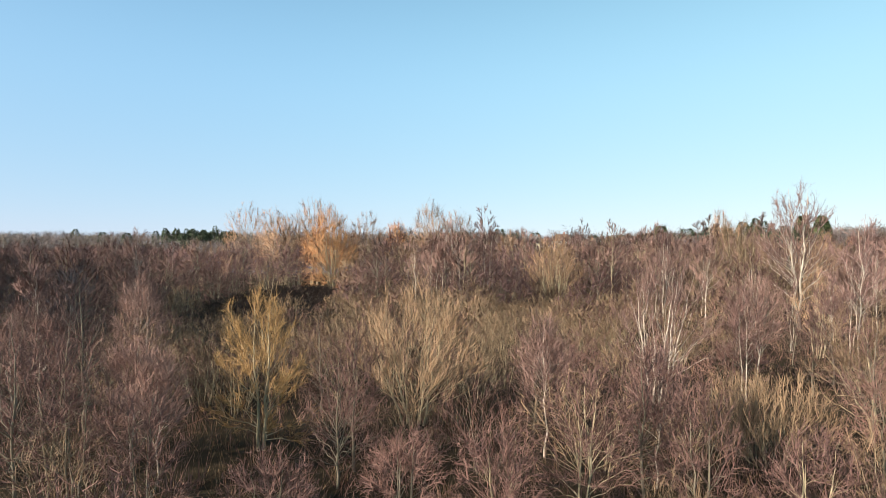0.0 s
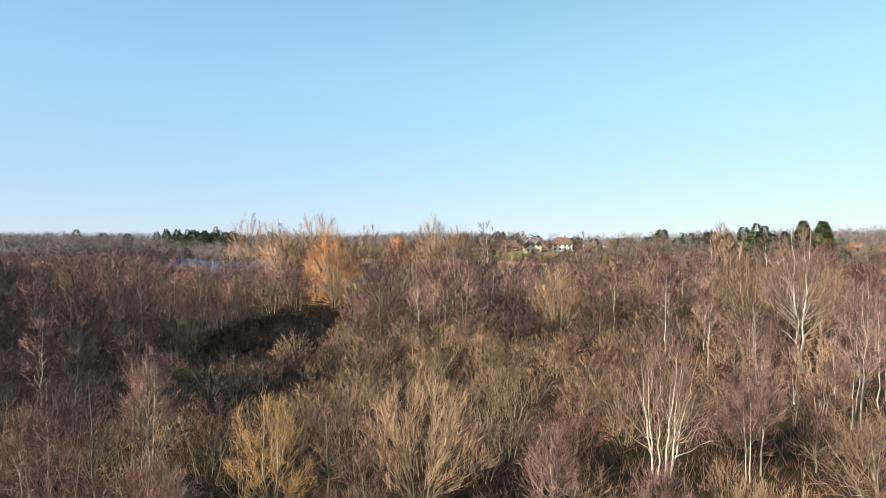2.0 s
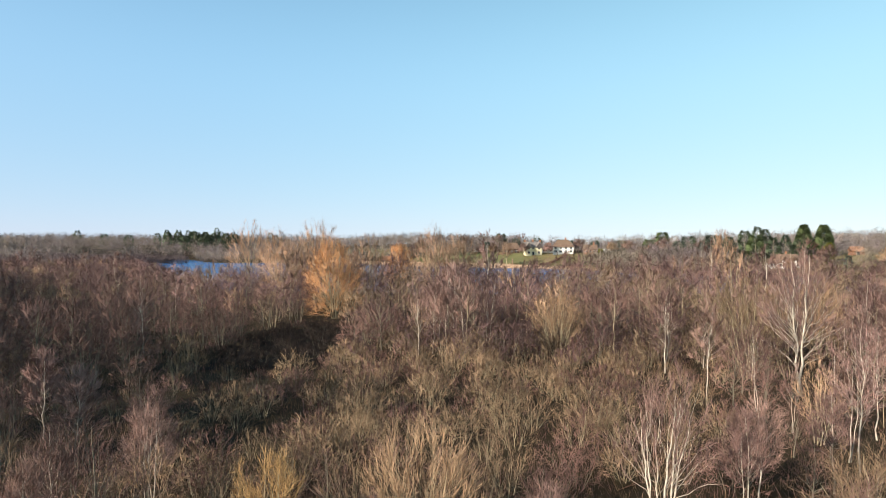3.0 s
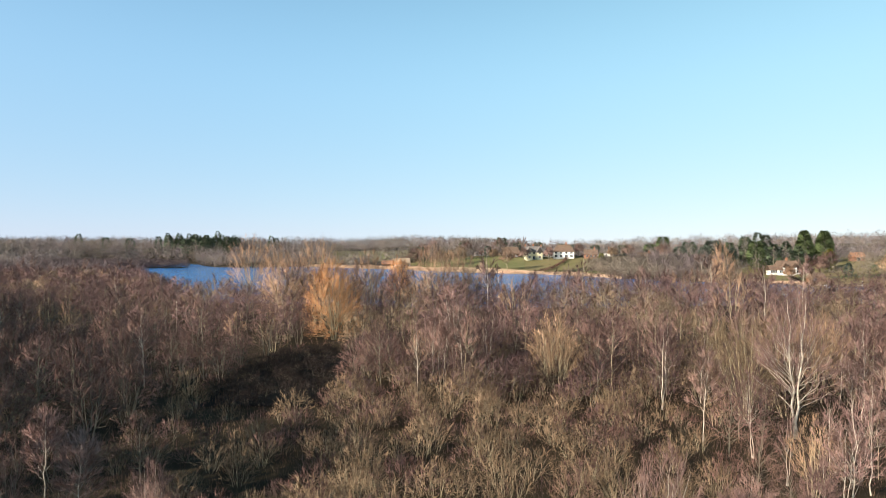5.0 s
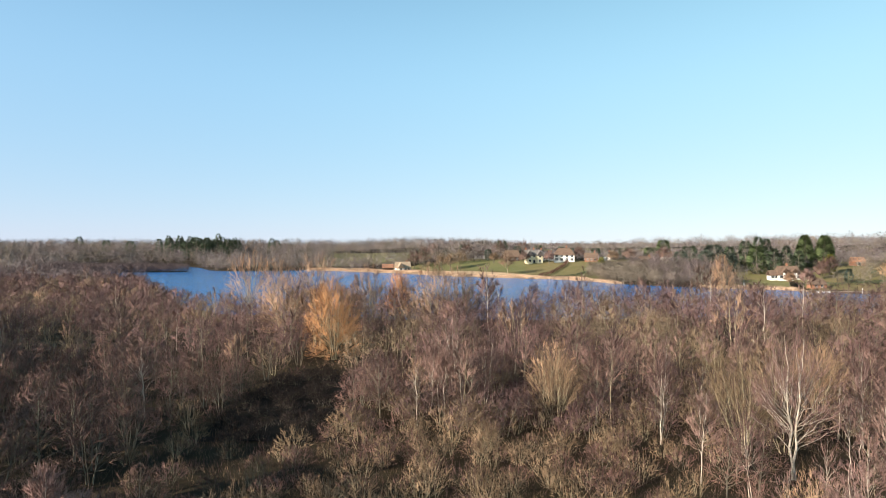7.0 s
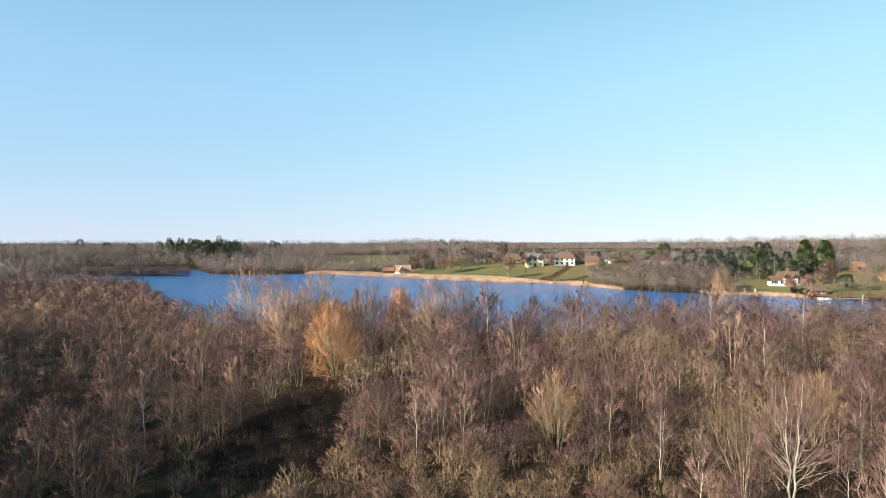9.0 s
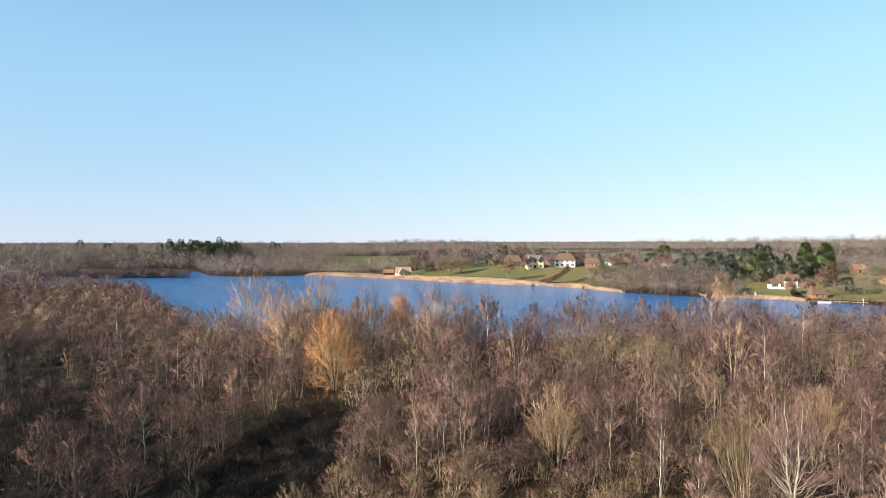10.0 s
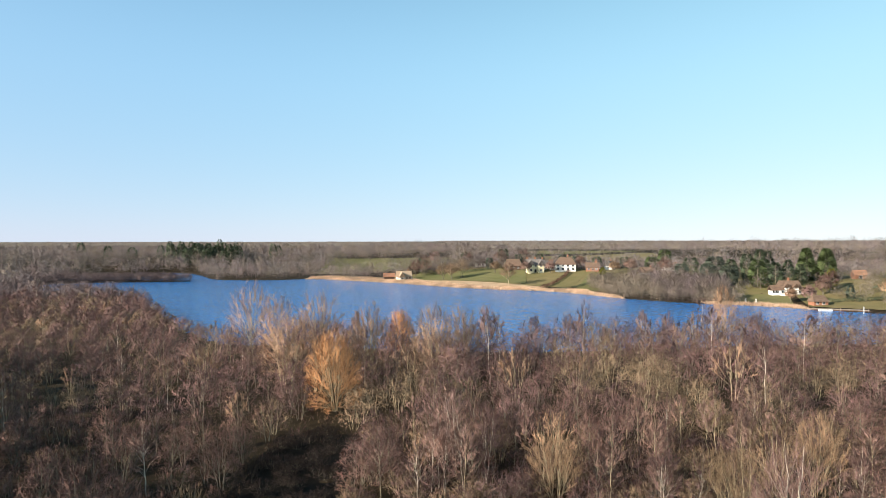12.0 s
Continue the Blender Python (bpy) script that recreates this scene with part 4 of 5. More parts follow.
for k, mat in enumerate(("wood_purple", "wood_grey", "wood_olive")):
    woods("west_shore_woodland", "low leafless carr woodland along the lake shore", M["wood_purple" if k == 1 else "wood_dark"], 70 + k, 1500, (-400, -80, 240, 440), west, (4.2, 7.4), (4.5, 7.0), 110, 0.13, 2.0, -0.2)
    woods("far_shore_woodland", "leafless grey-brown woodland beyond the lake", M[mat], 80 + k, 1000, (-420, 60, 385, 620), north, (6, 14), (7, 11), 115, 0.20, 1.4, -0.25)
    woods("valley_woodland", "bare woodland and hedgerow trees, distance haze put into their grey", M[mat], 90 + k, 2000, (-760, 760, 300, 900), beyond, (6, 13), (8, 13), 70, 0.30, 1.7, -0.1)
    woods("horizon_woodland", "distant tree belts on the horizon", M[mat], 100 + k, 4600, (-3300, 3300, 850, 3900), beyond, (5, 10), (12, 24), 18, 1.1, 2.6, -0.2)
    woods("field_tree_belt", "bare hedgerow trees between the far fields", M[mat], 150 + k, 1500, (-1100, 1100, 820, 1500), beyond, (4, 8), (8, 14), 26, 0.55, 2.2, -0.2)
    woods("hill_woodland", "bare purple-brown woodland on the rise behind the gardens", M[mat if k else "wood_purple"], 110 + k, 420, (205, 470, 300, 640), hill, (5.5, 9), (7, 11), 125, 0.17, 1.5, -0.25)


# ---- the far bank: grass, reeds, hedges ----
patch("bank_grass", [(-40, 400), (40, 330), (110, 300), (60, 440)], M["rough_lawn"], "winter-pale rough grass of the bank", 0.15)
patch("bank_grass", [(60, 330), (110, 262), (200, 260), (150, 420)], M["rough_lawn"], "winter-pale rough grass of the bank", 0.15)
patch("bank_grass", [(150, 420), (186, 225), (330, 300), (300, 430)], M["rough_lawn"], "winter-pale rough grass of the bank", 0.15)
patch("reed_litter", [(-94, 404), (46, 306), (52, 326), (-78, 434)], M["straw_litter"], "flattened straw under the reeds", 0.22)
patch("lawn", [(-24, 384), (44, 338), (50, 388), (-16, 420)], M["lawn"], "sloping green lawn above the reed bank")
patch("lawn", [(66, 312), (79, 292), (100, 338), (80, 350)], M["lawn"], "bright green mown garden lawn")
patch("rough_lawn", [(46, 332), (64, 316), (78, 350), (52, 362)], M["rough_lawn"], "rough yellowish bank grass")
patch("lawn", [(116, 250), (136, 240), (146, 262), (122, 268)], M["lawn"], "bright green mown garden lawn by the water")
patch("garden", [(138, 232), (160, 218), (178, 240), (148, 262)], M["rough_lawn"], "rough garden grass by the quay")
patch("garden", [(152, 246), (186, 226), (230, 262), (160, 285)], M["rough_lawn"], "rough garden grass behind the hedge", 0.26)
patch("field", [(-95, 450), (-10, 430), (20, 520), (-110, 560)], M["lawn"], "green pasture beyond the boathouse")
patch("far_fields", [(-4200, 930), (4200, 930), (4200, 4850), (-4200, 4850)], M["fields"], "distant patchwork of winter fields", 0.4, 60)
patch("field", [(64, 500), (180, 484), (188, 585), (72, 592)], M["rough_lawn"], "pale rough pasture behind the village")
patch("field", [(98, 660), (216, 655), (226, 800), (104, 806)], M["lawn"], "wide pale green field")
patch("field", [(60, 1000), (275, 990), (300, 1210), (66, 1200)], M["plough"], "pale ploughed field in the distance")


def reed_belt(r):
    x, y = r.uniform(-92, 150, 20000), r.uniform(215, 425, 20000)
    d = lake_distance(x, y)
    wide = np.where(x < 2, 20, np.where(x < 70, 12, 5)) * (0.75 + 0.25 * np.sin(x * 0.21))
    k = (d > -1.5) & (d < wide) & ((x < 78) | ((x > 104) & (x < 135)))
    return np.stack([x[k], y[k]], 1)


tufts("reed_bed", "pale straw-coloured reed bed along the water", 41, 26000, reed_belt, 0.7, 1.45, 0.13, M["reed"], 2, 0.2)


def hedge(pts, h, w, mat, label, seed):
    r = np.random.default_rng(seed)
    xs = []
    for (ax, ay), (bx, by) in zip(pts[:-1], pts[1:]):
        n = max(2, int(math.hypot(bx - ax, by - ay) / 0.8))
        t = np.linspace(0, 1, n)
        xs.append(np.stack([ax + (bx - ax) * t, ay + (by - ay) * t], 1))
    xy = np.concatenate(xs) + r.normal(size=(sum(len(q) for q in xs), 2)) * 0.15
    v, f, n = fuzz(r, xy, np.full(len(xy), h) * r.uniform(0.85, 1.1, len(xy)), np.full(len(xy), w), 50, 0.16, 2.2, 0.0)
    return tagged(new("hedge", mesh_of("hedge", v, f, mat, n)), label, "hedge")


hedge([(49, 318), (58, 332), (68, 352), (73, 366)], 2.2, 2.2, M["fernbrown"], "brown clipped beech hedge running up the slope", 1)
hedge([(56, 311), (66, 316), (80, 330), (88, 348)], 1.6, 2.0, M["conifer_dark"], "dark evergreen hedge beside the lawn", 2)
hedge([(88, 330), (104, 322)], 2.4, 2.2, M["fernbrown"], "brown clipped beech hedge behind the lawn", 3)
hedge([(10, 392), (30, 396), (44, 394)], 2.0, 2.4, M["conifer_dark"], "dark evergreen hedge at the top of the lawn", 4)
hedge([(150, 240), (166, 237), (184, 240)], 2.2, 2.6, M["conifer_dark"], "dark evergreen hedge behind the quay", 5)
hedge([(176, 252), (190, 256), (206, 254)], 3.2, 5.0, M["conifer_dark"], "row of rounded dark evergreen shrubs", 7)
hedge([(-100, 446), (-50, 436), (0, 424)], 2.4, 2.4, M["wood_olive"], "bare winter field hedge in the pasture", 6)


# ---- houses ----
def prism(s, x0, x1, y0, y1, z0, z1, ridge):
    """Walls with gables at both ends of x."""
    m = (y0 + y1) / 2
    p = [(x0, y0, z0), (x1, y0, z0), (x1, y1, z0), (x0, y1, z0), (x0, y0, z1), (x1, y0, z1), (x1, y1, z1), (x0, y1, z1), (x0, m, ridge), (x1, m, ridge)]
    return s.add(p, [(0, 1, 5, 4), (2, 3, 7, 6), (1, 2, 6, 9, 5), (3, 0, 4, 8, 7), (4, 5, 9, 8), (6, 7, 8, 9)])


def roof_shape(s, x0, x1, y0, y1, z1, ridge, over=0.45, thick=0.22, hip=0.0):
    m = (y0 + y1) / 2
    slope = (ridge - z1) / (m - y0)
    e = z1 - over * slope
    for dz in (0.0, thick):
        s.v += [(x0 - over, y0 - over, e + dz), (x1 + over, y0 - over, e + dz), (x1 + over, y1 + over, e + dz), (x0 - over, y1 + over, e + dz),
                (x0 - over + hip, m, ridge + dz), (x1 + over - hip, m, ridge + dz)]
    s.f += [(6, 7, 11, 10), (8, 9, 10, 11), (0, 4, 5, 1), (2, 5, 4, 3), (0, 1, 7, 6), (2, 3, 9, 8), (7, 8, 11), (9, 6, 10), (1, 2, 8, 7), (3, 0, 6, 9), (1, 5, 2), (3, 4, 0)]
    return s


def block(parent, x0, x1, y0, y1, eaves, ridge, wall, roof, turn=False, hip=0.0, name="wall"):
    """One gabled block; turn puts the gables at front and back."""
    s, r = Shape(), Shape()
    if turn:
        prism(s, y0, y1, -x1, -x0, -1.2, eaves, ridge - 0.05)
        roof_shape(r, y0, y1, -x1, -x0, eaves, ridge, hip=hip)
        for q in (s, r):
            q.v = [(-b, a, c) for a, b, c in q.v]
    else:
        prism(s, x0 + hip * 0.0, x1, y0, y1, -1.2, eaves, ridge - 0.05 if not hip else eaves + 0.1)
        roof_shape(r, x0, x1, y0, y1, eaves, ridge, hip=hip)
    part(name, s.mesh("wall", M[wall]), parent)
    part("roof", r.mesh("roof", M[roof]), parent)


def opening(parent, x, z, w, h, y, name="window", side=0):
    """A window or door set in a wall that faces -y (side 0) or -x (side -1)."""
    fr, pa = Shape(), Shape()
    t = 0.09
    fr.box(x - w / 2 - t, y - 0.07, z - t, x + w / 2 + t, y + 0.05, z).box(x - w / 2 - t, y - 0.07, z + h, x + w / 2 + t, y + 0.05, z + h + t)
    fr.box(x - w / 2 - t, y - 0.07, z, x - w / 2, y + 0.05, z + h).box(x + w / 2, y - 0.07, z, x + w / 2 + t, y + 0.05, z + h)
    if name == "window":
        fr.box(x - 0.04, y - 0.06, z, x + 0.04, y + 0.05, z + h)
    pa.box(x - w / 2, y - 0.03, z, x + w / 2, y + 0.02, z + h)
    if side:
        for q in (fr, pa):
            q.v = [(b, -a, c) for a, b, c in q.v]
    win = part(name, fr.mesh("frame", M["paint_white"]), parent)
    part("pane", pa.mesh("pane", M["glass"]), win)


def chimney(parent, x, y, top, mat="brick"):
    s = Shape().box(x - 0.45, y - 0.35, 0.0, x + 0.45, y + 0.35, top).box(x - 0.52, y - 0.42, top, x + 0.52, y + 0.42, top + 0.18)
    for dx in (-0.2, 0.2):
        s.tube([(x + dx, y, top + 0.15), (x + dx, y, top + 0.6)], [0.13, 0.11], 6)
    part("chimney", s.mesh("chimney", M[mat]), parent)


def house(label, x, y, turn, name="house", sink=0.0, size=0.82):
    return thing(name, label, "house", "", Matrix.Translation((x, y, z_at(x, y) + 0.1 - sink)) @ Matrix.Rotation(radians(turn), 4, "Z") @ Matrix.Scale(size, 4))


h = house("thatched cream cottage by the reed bed", -27, 385, 18, "cottage")
block(h, -5.5, 5.5, -3.2, 3.2, 2.8, 6.8, "render_white", "thatch")
block(h, -4.6, -0.6, -5.4, 0, 3.0, 6.2, "render_white", "thatch", turn=True, name="wing")
for x in (-2.6, 1.6, 4.0):
    opening(h, x, 0.9, 1.4, 1.2, -5.4 if x < 0 else -3.2)
opening(h, -2.6, 3.4, 0.9, 0.9, -5.4)
chimney(h, 3.4, 0.3, 7.8)
h = house("low dark timber shed with a red tiled roof", -37, 392, 10, "shed")
block(h, -4, 4, -2.4, 2.4, 2.4, 4.6, "timber_dark", "tile_red")
h = house("cream rendered house with two front gables", 53.5, 373, 6, size=0.92)
block(h, -5.5, 5.5, -2.6, 3.4, 5.4, 8.4, "render_cream", "slate")
block(h, -5.3, -1.6, -4.4, 0, 5.3, 8.1, "render_cream", "slate", turn=True, name="wing")
block(h, 1.6, 5.3, -4.4, 0, 5.3, 8.1, "render_cream", "slate", turn=True, name="wing")
for x, y in ((-3.4, -4.4), (3.4, -4.4), (0, -2.6)):
    for z in (0.9, 3.7):
        opening(h, x, z if x or z > 2 else 0.05, 1.3, 1.4 if x or z > 2 else 2.0, y, "window" if x or z > 2 else "door")
chimney(h, -5.0, 0.6, 9.6)
chimney(h, 0.4, 0.8, 9.8)
chimney(h, 5.4, 0.6, 9.4)
h = house("white rendered house with a brown hipped roof", 72, 372, -10, size=0.94)
block(h, -6.5, 6.5, -4, 4, 4.6, 8.6, "render_white", "tile_brown", hip=3.2)
for x in (-4.8, -1.6, 1.6, 4.8):
    opening(h, x, 0.8, 1.5, 1.4, -4.0)
    opening(h, x, 3.0, 1.3, 1.1, -4.0)
chimney(h, 1.5, 0.5, 10.0)
h = house("dark timber house with a broad brown roof", 42, 388, 0)
block(h, -6, 6, -4, 4, 3.6, 8.0, "timber_dark", "tile_brown", hip=1.5)
for x in (-3.6, 0, 3.6):
    opening(h, x, 0.9, 1.5, 1.3, -4.0)
h = house("small white cottage half hidden by trees", 23, 418, 8, "cottage")
block(h, -4, 4, -3, 3, 3.0, 6.0, "render_white", "tile_brown")
for x in (-2, 1.6):
    opening(h, x, 0.9, 1.3, 1.2, -3.0)
for x, y, a, wl, rf in ((63, 384, 20, "render_white", "slate"), (66, 381, 80, "render_white", "slate"), (87, 366, -12, "brick", "tile_brown"), (92, 378, 70, "render_white", "tile_brown"),
                        (108, 331, -4, "render_white", "tile_brown"), (99, 372, 60, "render_white", "slate"), (128, 352, 10, "render_white", "tile_red")):
    h = house("small village house with a pitched roof among trees", x, y, a)
    block(h, -4.6, 4.6, -2.8, 2.8, 3.0, 6.0, wl, rf)
    for u in (-2.6, 0.2, 2.8):
        opening(h, u, 0.9, 1.3, 1.2, -2.8)
    opening(h, 0, 1.0, 1.2, 1.2, -4.6, side=-1)
    chimney(h, 2.5, 0.2, 7.0)
h = house("white lakeside villa with a sweeping brown roof and dormers", 146, 262, -6)
block(h, -5.5, 5.5, -3.5, 3.5, 2.9, 7.0, "render_white", "tile_brown", hip=1.0)
block(h, -3.4, -1.0, -3.9, 0, 4.4, 6.0, "render_white", "tile_brown", turn=True, name="dormer")
block(h, 1.0, 3.4, -3.9, 0, 4.4, 6.0, "render_white", "tile_brown", turn=True, name="dormer")
block(h, -9.0, -5.5, -2.6, 2.6, 2.5, 4.6, "render_white", "tile_brown", name="wing")
for x in (-8.0, -6.6):
    opening(h, x, 0.8, 1.5, 1.3, -2.6)
for x in (-4, -1.2, 1.6, 4.2):
    opening(h, x, 0.8, 1.6, 1.4, -3.5)
for x in (-2.2, 2.2):
    opening(h, x, 3.3, 1.1, 1.0, -3.9)
chimney(h, 0, 0.4, 8.2)
h = house("brick garden house with a pale tiled roof", 143, 236, 4, "garden_house")
block(h, -3.4, 3.4, -2.2, 2.2, 2.4, 4.6, "brick", "tile_brown", hip=1.0)
for x in (-1.8, 1.2):
    opening(h, x, 0.8, 1.2, 1.2, -2.2)
h = house("red-roofed brick barn behind the garden", 190, 283, -10, "barn", size=0.6)
block(h, -4.5, 4.5, -3, 3, 3.4, 6.4, "brick", "tile_red")
opening(h, 0, 0.1, 2.2, 2.4, -3.0, "door")
for x, y in ((78, 1010), (92, 1012), (108, 1008)):
    h = house("far white farm building in the fields", x, y, 4, "farm_building")
    block(h, -5.5, 5.5, -4, 4, 3.6, 6.6, "render_white", "slate")


# ---- garden trees of the far bank ----
def conifer(x, y, h, w, mat, label, seed, top=0.08, belly=0.3, n=1600, width=0.22, name="conifer"):
    """An evergreen: a trunk in a tapering mantle of drooping sprays."""
    r = np.random.default_rng(seed)
    t = r.uniform(0, 1, n) ** 0.85
    env = np.where(t < belly, 0.55 + 0.45 * t / belly, top + (1 - top) * np.maximum(0, 1 - np.maximum(0, (t - belly) / (1 - belly)) ** 1.7) ** 0.85) * w / 2
    lump = 1 + 0.10 * np.sin(t * 13 + seed + 3 * np.sin(t * 4))
    a = r.uniform(0, 6.283, n)
    rr = env * lump * r.uniform(0.6, 1.0, n) ** 0.5
    base = np.stack([np.cos(a) * rr * 0.8, np.sin(a) * rr * 0.8, 0.04 * h + t * h * 0.95], 1)
    out = np.stack([np.cos(a), np.sin(a), r.uniform(-0.5, 0.7, n)], 1)
    v, f = blades(r, base, base + unit(out) * (0.12 * w + 0.3) * r.uniform(0.6, 1.4, (n, 1)), width * 1.7 * r.uniform(0.6, 1.4, n), out)
    v, f, nn = rounded_shade(v, f, np.array([0, 0, h * 0.35]), np.array([w / 2, w / 2, h * 0.7]), 0.6)
    ob = thing(name, label, "tree", "", Matrix.Translation((x, y, z_at(x, y))))
    part("trunk", Shape().tube([(0, 0, -0.3), (0, 0, h * 0.5), (0, 0, h * 0.92)], [0.025 * h, 0.015 * h, 0.004 * h], 6).mesh("trunk", M["alder_bark"]), ob)
    part("crown", mesh_of("crown", v, f, M[mat], nn), ob)
    return ob


conifer(167.5, 286, 15.2, 8.6, "conifer", "very tall broad green wellingtonia", 1, 0.02, 0.3, 5200)
conifer(175.5, 284, 14.6, 9.2, "conifer", "very tall broad green wellingtonia", 2, 0.02, 0.3, 5200)
conifer(165.5, 264, 9.0, 5.0, "gold_conifer", "golden-green conical garden cypress tree", 3, 0.1, 0.35, 900)
conifer(131, 285, 9.5, 9.5, "pine_grey", "broad blue-grey cedar by the water garden", 9, 0.45, 0.4, 1800)
conifer(142.5, 291, 13.5, 6.5, "conifer_dark", "tall ragged pine beside the lawn", 91, 0.35, 0.6, 1500)
conifer(136, 311, 10, 9, "pine_grey", "flat-topped dark pine over the thicket", 92, 0.5, 0.6, 1500)
conifer(141.5, 279, 12.6, 8.4, "conifer", "bushy bright green conifer beside the lawn", 4, 0.25, 0.35, 1500)
conifer(160, 243, 6.0, 3.4, "pine_grey", "small grey-green garden conifer", 5, 0.1, 0.3, 500)
conifer(130, 366, 12.0, 9.0, "conifer", "round dense dark green evergreen", 6, 0.5, 0.5, 1400)
conifer(121, 362, 7.5, 9.0, "conifer", "round bright green evergreen", 7, 0.5, 0.5, 1200)
conifer(88, 345, 4.8, 3.8, "gold_conifer", "yellow-green clipped conifer at the lawn corner", 8, 0.2, 0.4, 500)
for k, (x, y, h, w) in enumerate([(153, 300, 12.5, 7), (160, 306, 11, 7), (148, 276, 10, 7), (154, 277, 10.5, 7), (159, 276, 8.5, 6), (139, 300, 8.5, 8), (151, 292, 9, 8)]):
    conifer(x, y, h * 1.15, w, "conifer_dark", "tall dark fir in the garden shelter belt", 10 + k, 0.1, 0.3, 900)
for k, (x, y, h, w) in enumerate([(38, 412, 15, 8), (28, 402, 9, 5), (12, 420, 13, 6), (47, 402, 11, 6), (60, 398, 11, 7), (80, 392, 9, 7), (95, 388, 9, 6), (76, 402, 10, 6),
                                  (-16, 408, 13, 8), (115, 300, 12, 8), (124, 312, 13, 9), (126, 296, 11, 8), (110, 380, 9, 6), (195, 262, 9, 8), (203, 255, 8, 8)]):
    conifer(x, y, h * 0.8, w, "pine_grey" if k % 2 else "conifer_dark", "dark spreading pine among the houses", 30 + k, 0.5, 0.6, 700)
for k in range(64):
    r = np.random.default_rng(300 + k)
    d = r.uniform(505, 545)
    p = r.uniform(-0.46, -0.335) if k < 50 else r.uniform(-0.62, -0.24)
    conifer(p * d, d, r.uniform(10.5, 15) * (1.2 if k < 4 else 1), r.uniform(6, 9.5), "conifer_dark", "dark conifer in the plantation behind the lake", 400 + k, 0.2, 0.4, 460, 0.3)
for k, (x, y, h, sp, bark, twig) in enumerate([(34, 334, 13.5, 5.6, "pale_bark", "pink_twig"), (-2, 372, 11.5, 5, "alder_bark", "sallow_twig"), (3, 370, 11, 4.6, "alder_bark", "sallow_twig"),
                                               (9, 374, 12.5, 5, "alder_bark", "sallow_twig"), (-14, 392, 15, 6.5, "alder_bark", "alder_twig"), (-20, 394, 12, 5, "alder_bark", "alder_twig"),
                                               (36, 404, 13, 6, "alder_bark", "birch_twig"), (143.5, 243, 7.2, 3.0, "birch_bark", "birch_twig"), (138, 246, 6, 2.6, "alder_bark", "pink_twig"),
                                               (172, 238, 9, 4.4, "pale_bark", "tan_twig"), (180, 234, 11, 5.0, "pale_bark", "tan_twig"), (80, 312, 4.2, 2.8, "pale_bark", "tan_twig"),
                                               (15, 412, 12, 5, "alder_bark", "alder_twig"), (62, 366, 8, 3.6, "alder_bark", "birch_twig"), (82, 376, 9, 4.2, "alder_bark", "alder_twig"), (96, 352, 7.5, 3.8, "alder_bark", "sallow_twig"),
                                               (47, 366, 8.5, 4, "alder_bark", "birch_twig"), (104, 346, 9, 4.4, "alder_bark", "birch_twig"), (118, 330, 10, 5, "alder_bark", "alder_twig"), (157, 256, 7.5, 3.6, "alder_bark", "birch_twig"),
                                               (164, 262, 9, 4.2, "alder_bark", "alder_twig"), (186, 246, 9, 4.4, "pale_bark", "sallow_twig"), (196, 250, 10, 5, "alder_bark", "birch_twig"), (30, 378, 8, 3.6, "alder_bark", "sallow_twig"), (-8, 425, 13, 6, "alder_bark", "birch_twig"), (52, 410, 13, 6, "alder_bark", "alder_twig")]):
    special("garden_tree", "bare spreading tree on the far bank", "tree", bark, twig, x, y, 500 + k,
            H=h, spread=sp, stems=1 + k % 2, fan=0.4, hb=0.3, axis=0.55, nb=34, rise=0.06, r0=0.22, subs=300, sub_len=1.2, twigs=2000, twig_len=0.8, width=0.11, up=0.1, jitter=0.5, shell=0.3)


def beyond_gardens(x, y):
    return (lake_distance(x, y) > 22) & ~open_land(x, y)


def east_garden(x, y):
    d = lake_distance(x, y)
    return (d > 9) & (x > 158 + 0.2 * np.abs(y - 250)) & ~((y > 262) & (x < 180))


def shore_bush(x, y):
    d = lake_distance(x, y)
    return (d > 1.0) & (d < 38 - 0.25 * np.abs(x - 105)) & (x > 72) & (x < 119 + np.clip((y - 262) * 0.4, 0, 10)) & (y > 240) & (y < 320)


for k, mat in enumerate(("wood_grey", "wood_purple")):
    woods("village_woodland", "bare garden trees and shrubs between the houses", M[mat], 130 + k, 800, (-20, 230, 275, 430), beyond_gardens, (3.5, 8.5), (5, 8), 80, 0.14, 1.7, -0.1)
woods("garden_shrubbery", "mixed bare shrubs and small trees of the gardens", M["wood_olive"], 140, 260, (155, 250, 222, 300), east_garden, (2.5, 8), (4, 8), 100, 0.12, 2.0, -0.2)
woods("garden_shrubbery", "dark evergreen shrubs of the gardens", M["pine_grey"], 141, 60, (150, 240, 226, 285), east_garden, (1.5, 4), (3, 5), 70, 0.18, 1.2, -0.2)
woods("shore_thicket", "bare brown willow thicket on the steep bank", M["wood_olive"], 120, 900, (70, 124, 240, 320), shore_bush, (5, 10.5), (4, 6), 110, 0.12, 1.7, -0.25)
woods("shore_thicket", "bare reddish thicket on the steep bank", M["wood_purple"], 121, 450, (92, 128, 250, 325), shore_bush, (7, 12), (4, 7), 110, 0.11, 1.7, -0.25)

# ---- quay and small things by the water ----
quay = thing("quay", "low weathered timber quay with posts", "jetty", "", Matrix.Translation((143, 223, 0)) @ Matrix.Rotation(radians(-22), 4, "Z"))
part("deck", Shape().box(-9, -1.2, 0.45, 9, 1.2, 0.62).mesh("deck", M["timber_grey"]), quay)
part("edge_board", Shape().box(-9, -1.32, 0.0, 9, -1.2, 0.5).mesh("edge_board", M["timber_dark"]), quay)
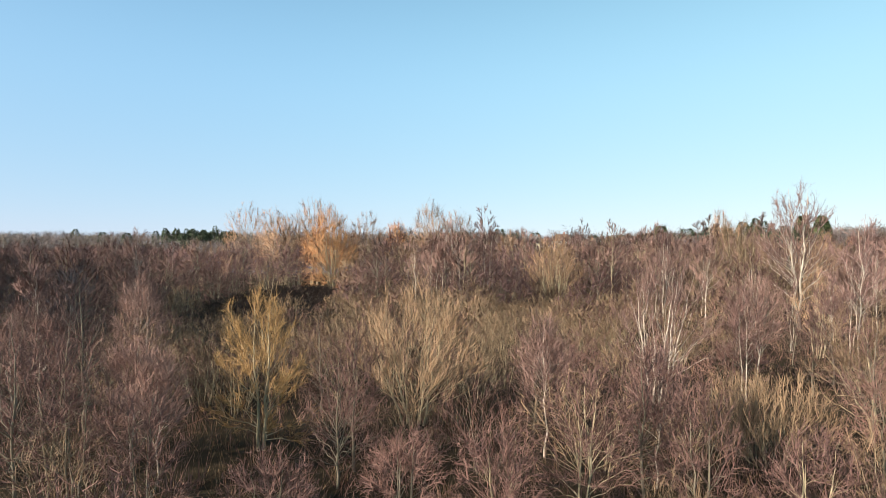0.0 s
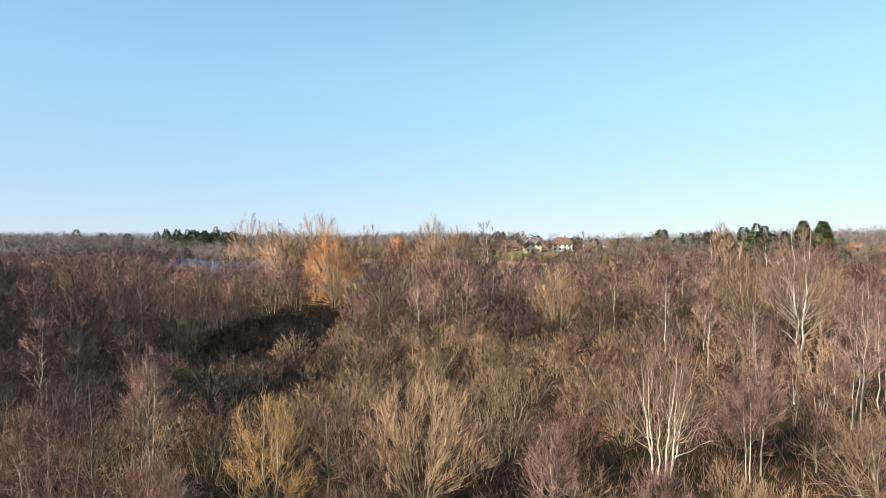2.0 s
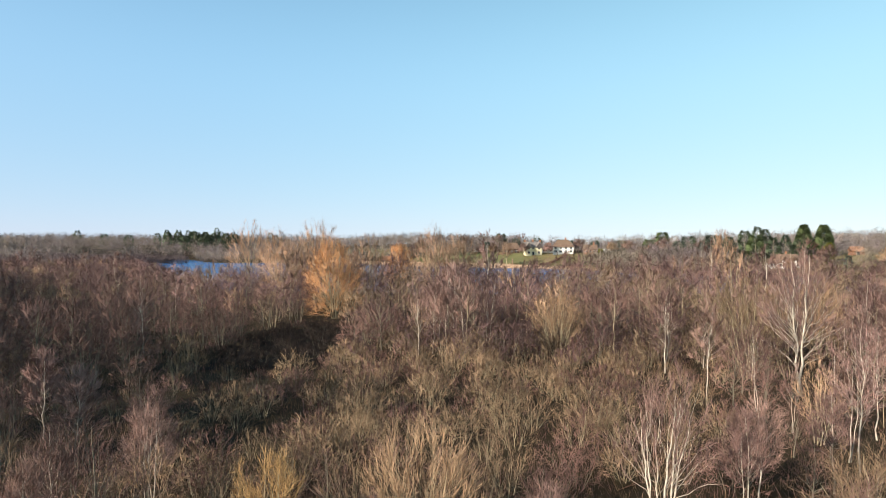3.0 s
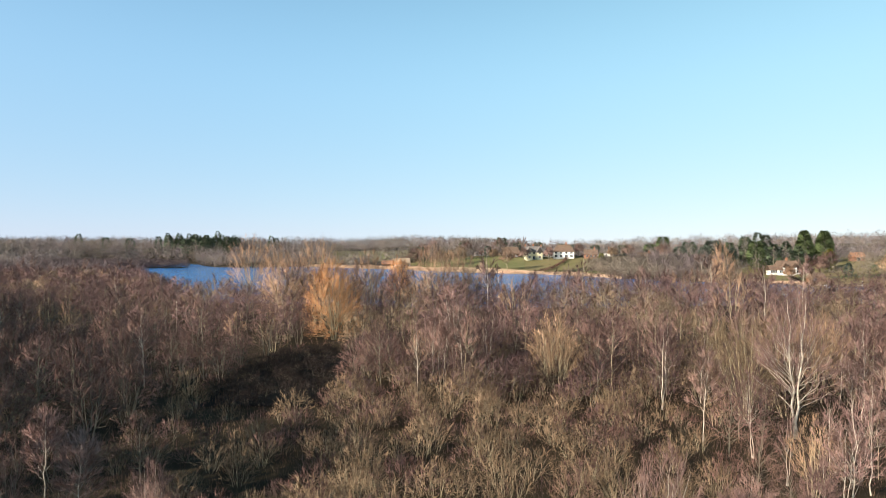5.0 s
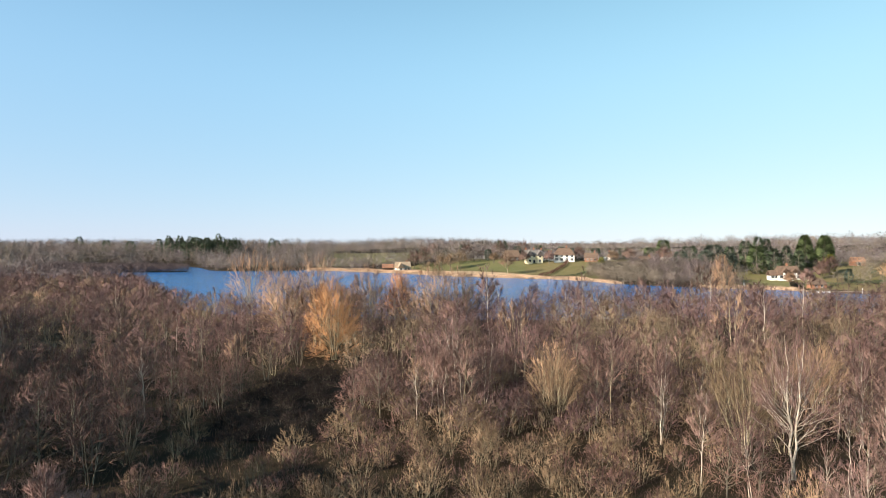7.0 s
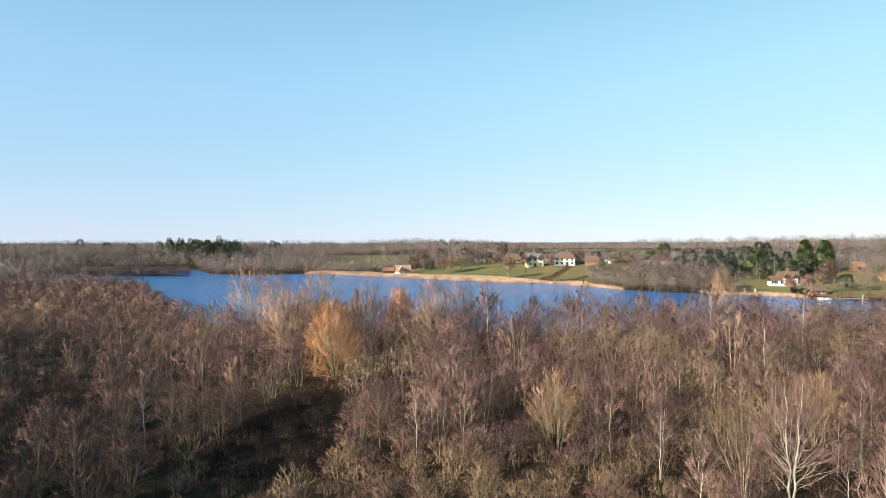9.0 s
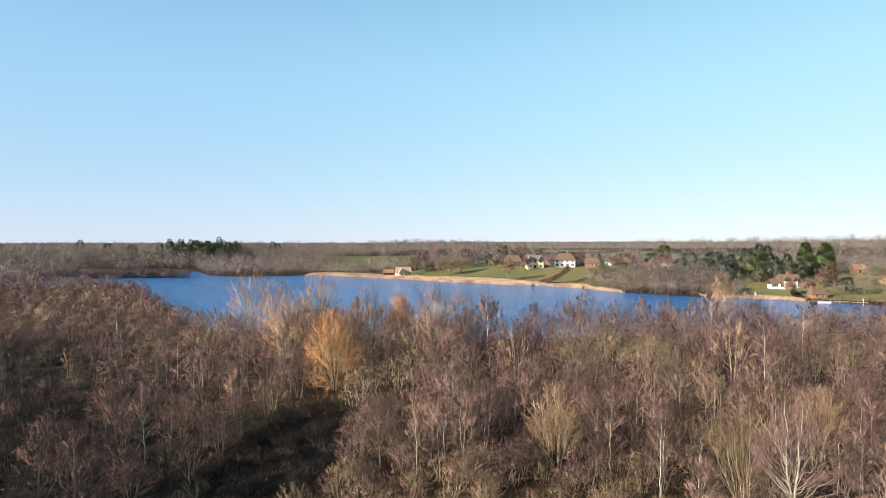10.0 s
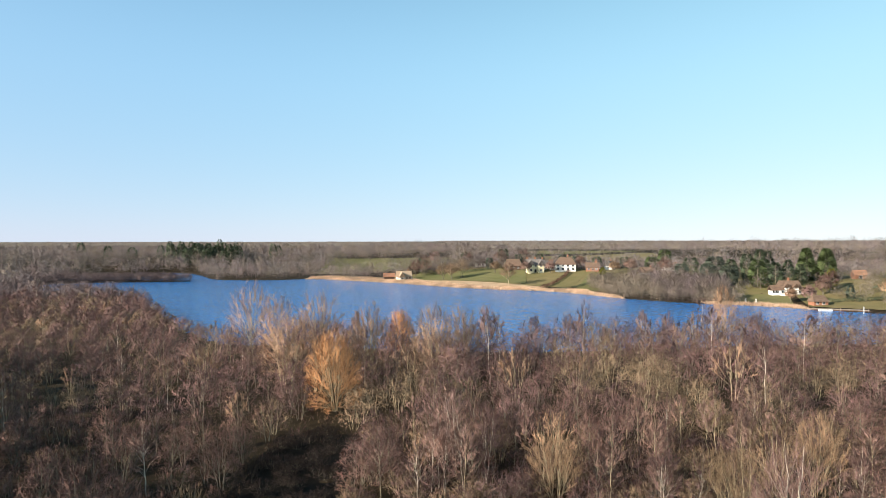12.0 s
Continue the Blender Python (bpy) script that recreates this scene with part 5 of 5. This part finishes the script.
for k in range(7):
    part("post", Shape().tube([(-8.6 + k * 2.85, -1.4, -1.2), (-8.6 + k * 2.85, -1.4, 1.1)], [0.12, 0.11], 6).mesh("post", M["timber_grey"]), quay)
jetty = thing("jetty", "small pale wooden landing stage in the reeds", "jetty", "", Matrix.Translation((45, 314, 0)) @ Matrix.Rotation(radians(60), 4, "Z"))
part("deck", Shape().box(-5, -0.9, 0.5, 5, 0.9, 0.66).mesh("deck", M["timber_grey"]), jetty)
for k in range(4):
    for s in (-0.8, 0.8):
        part("post", Shape().tube([(-4.6 + k * 3.0, s, -1.4), (-4.6 + k * 3.0, s, 1.0)], [0.11, 0.1], 6).mesh("post", M["timber_grey"]), jetty)
boat = thing("rowing_boat", "small pale rowing boat moored by the quay", "boat", "", Matrix.Translation((137.5, 222.5, 0.05)) @ Matrix.Rotation(radians(-20), 4, "Z"))
hull = Shape()
for i in range(7):
    u = -1 + i / 3
    w = 0.72 * math.sqrt(max(0.02, 1 - abs(u) ** 2.2))
    hull.v += [(u * 2.3, -w, 0.45 + 0.12 * u * u), (u * 2.3, -w * 0.55, -0.15), (u * 2.3, w * 0.55, -0.15), (u * 2.3, w, 0.45 + 0.12 * u * u)]
hull.f += [(i * 4 + j, i * 4 + j + 1, i * 4 + j + 5, i * 4 + j + 4) for i in range(6) for j in range(3)] + [(0, 3, 2, 1), (24, 25, 26, 27)]
part("hull", hull.mesh("hull", M["paint_white"]), boat)
for u in (-0.9, 0.5):
    part("thwart", Shape().box(u - 0.14, -0.6, 0.28, u + 0.14, 0.6, 0.33).mesh("thwart", M["timber_grey"]), boat)
mooring = thing("mooring_post", "white mooring post standing in the water", "post", "", Matrix.Translation((146, 214.5, 0)))
part("post", Shape().tube([(0, 0, -1.5), (0, 0, 2.4), (0, 0, 2.5)], [0.13, 0.12, 0.06], 8).mesh("post", M["paint_white"]), mooring)
for x, y in ((121.5, 249), (125.0, 247.5)):
    p = thing("garden_urn", "small white garden ornament on a plinth on the lawn", "ornament", "", Matrix.Translation((x, y, z_at(x, y))))
    part("plinth", Shape().box(-0.3, -0.3, -0.3, 0.3, 0.3, 0.8).mesh("plinth", M["render_white"]), p)
    part("urn", Shape().tube([(0, 0, 0.8), (0, 0, 1.0), (0, 0, 1.25), (0, 0, 1.5), (0, 0, 1.6)], [0.2, 0.14, 0.34, 0.42, 0.36], 8).mesh("urn", M["render_white"]), p)
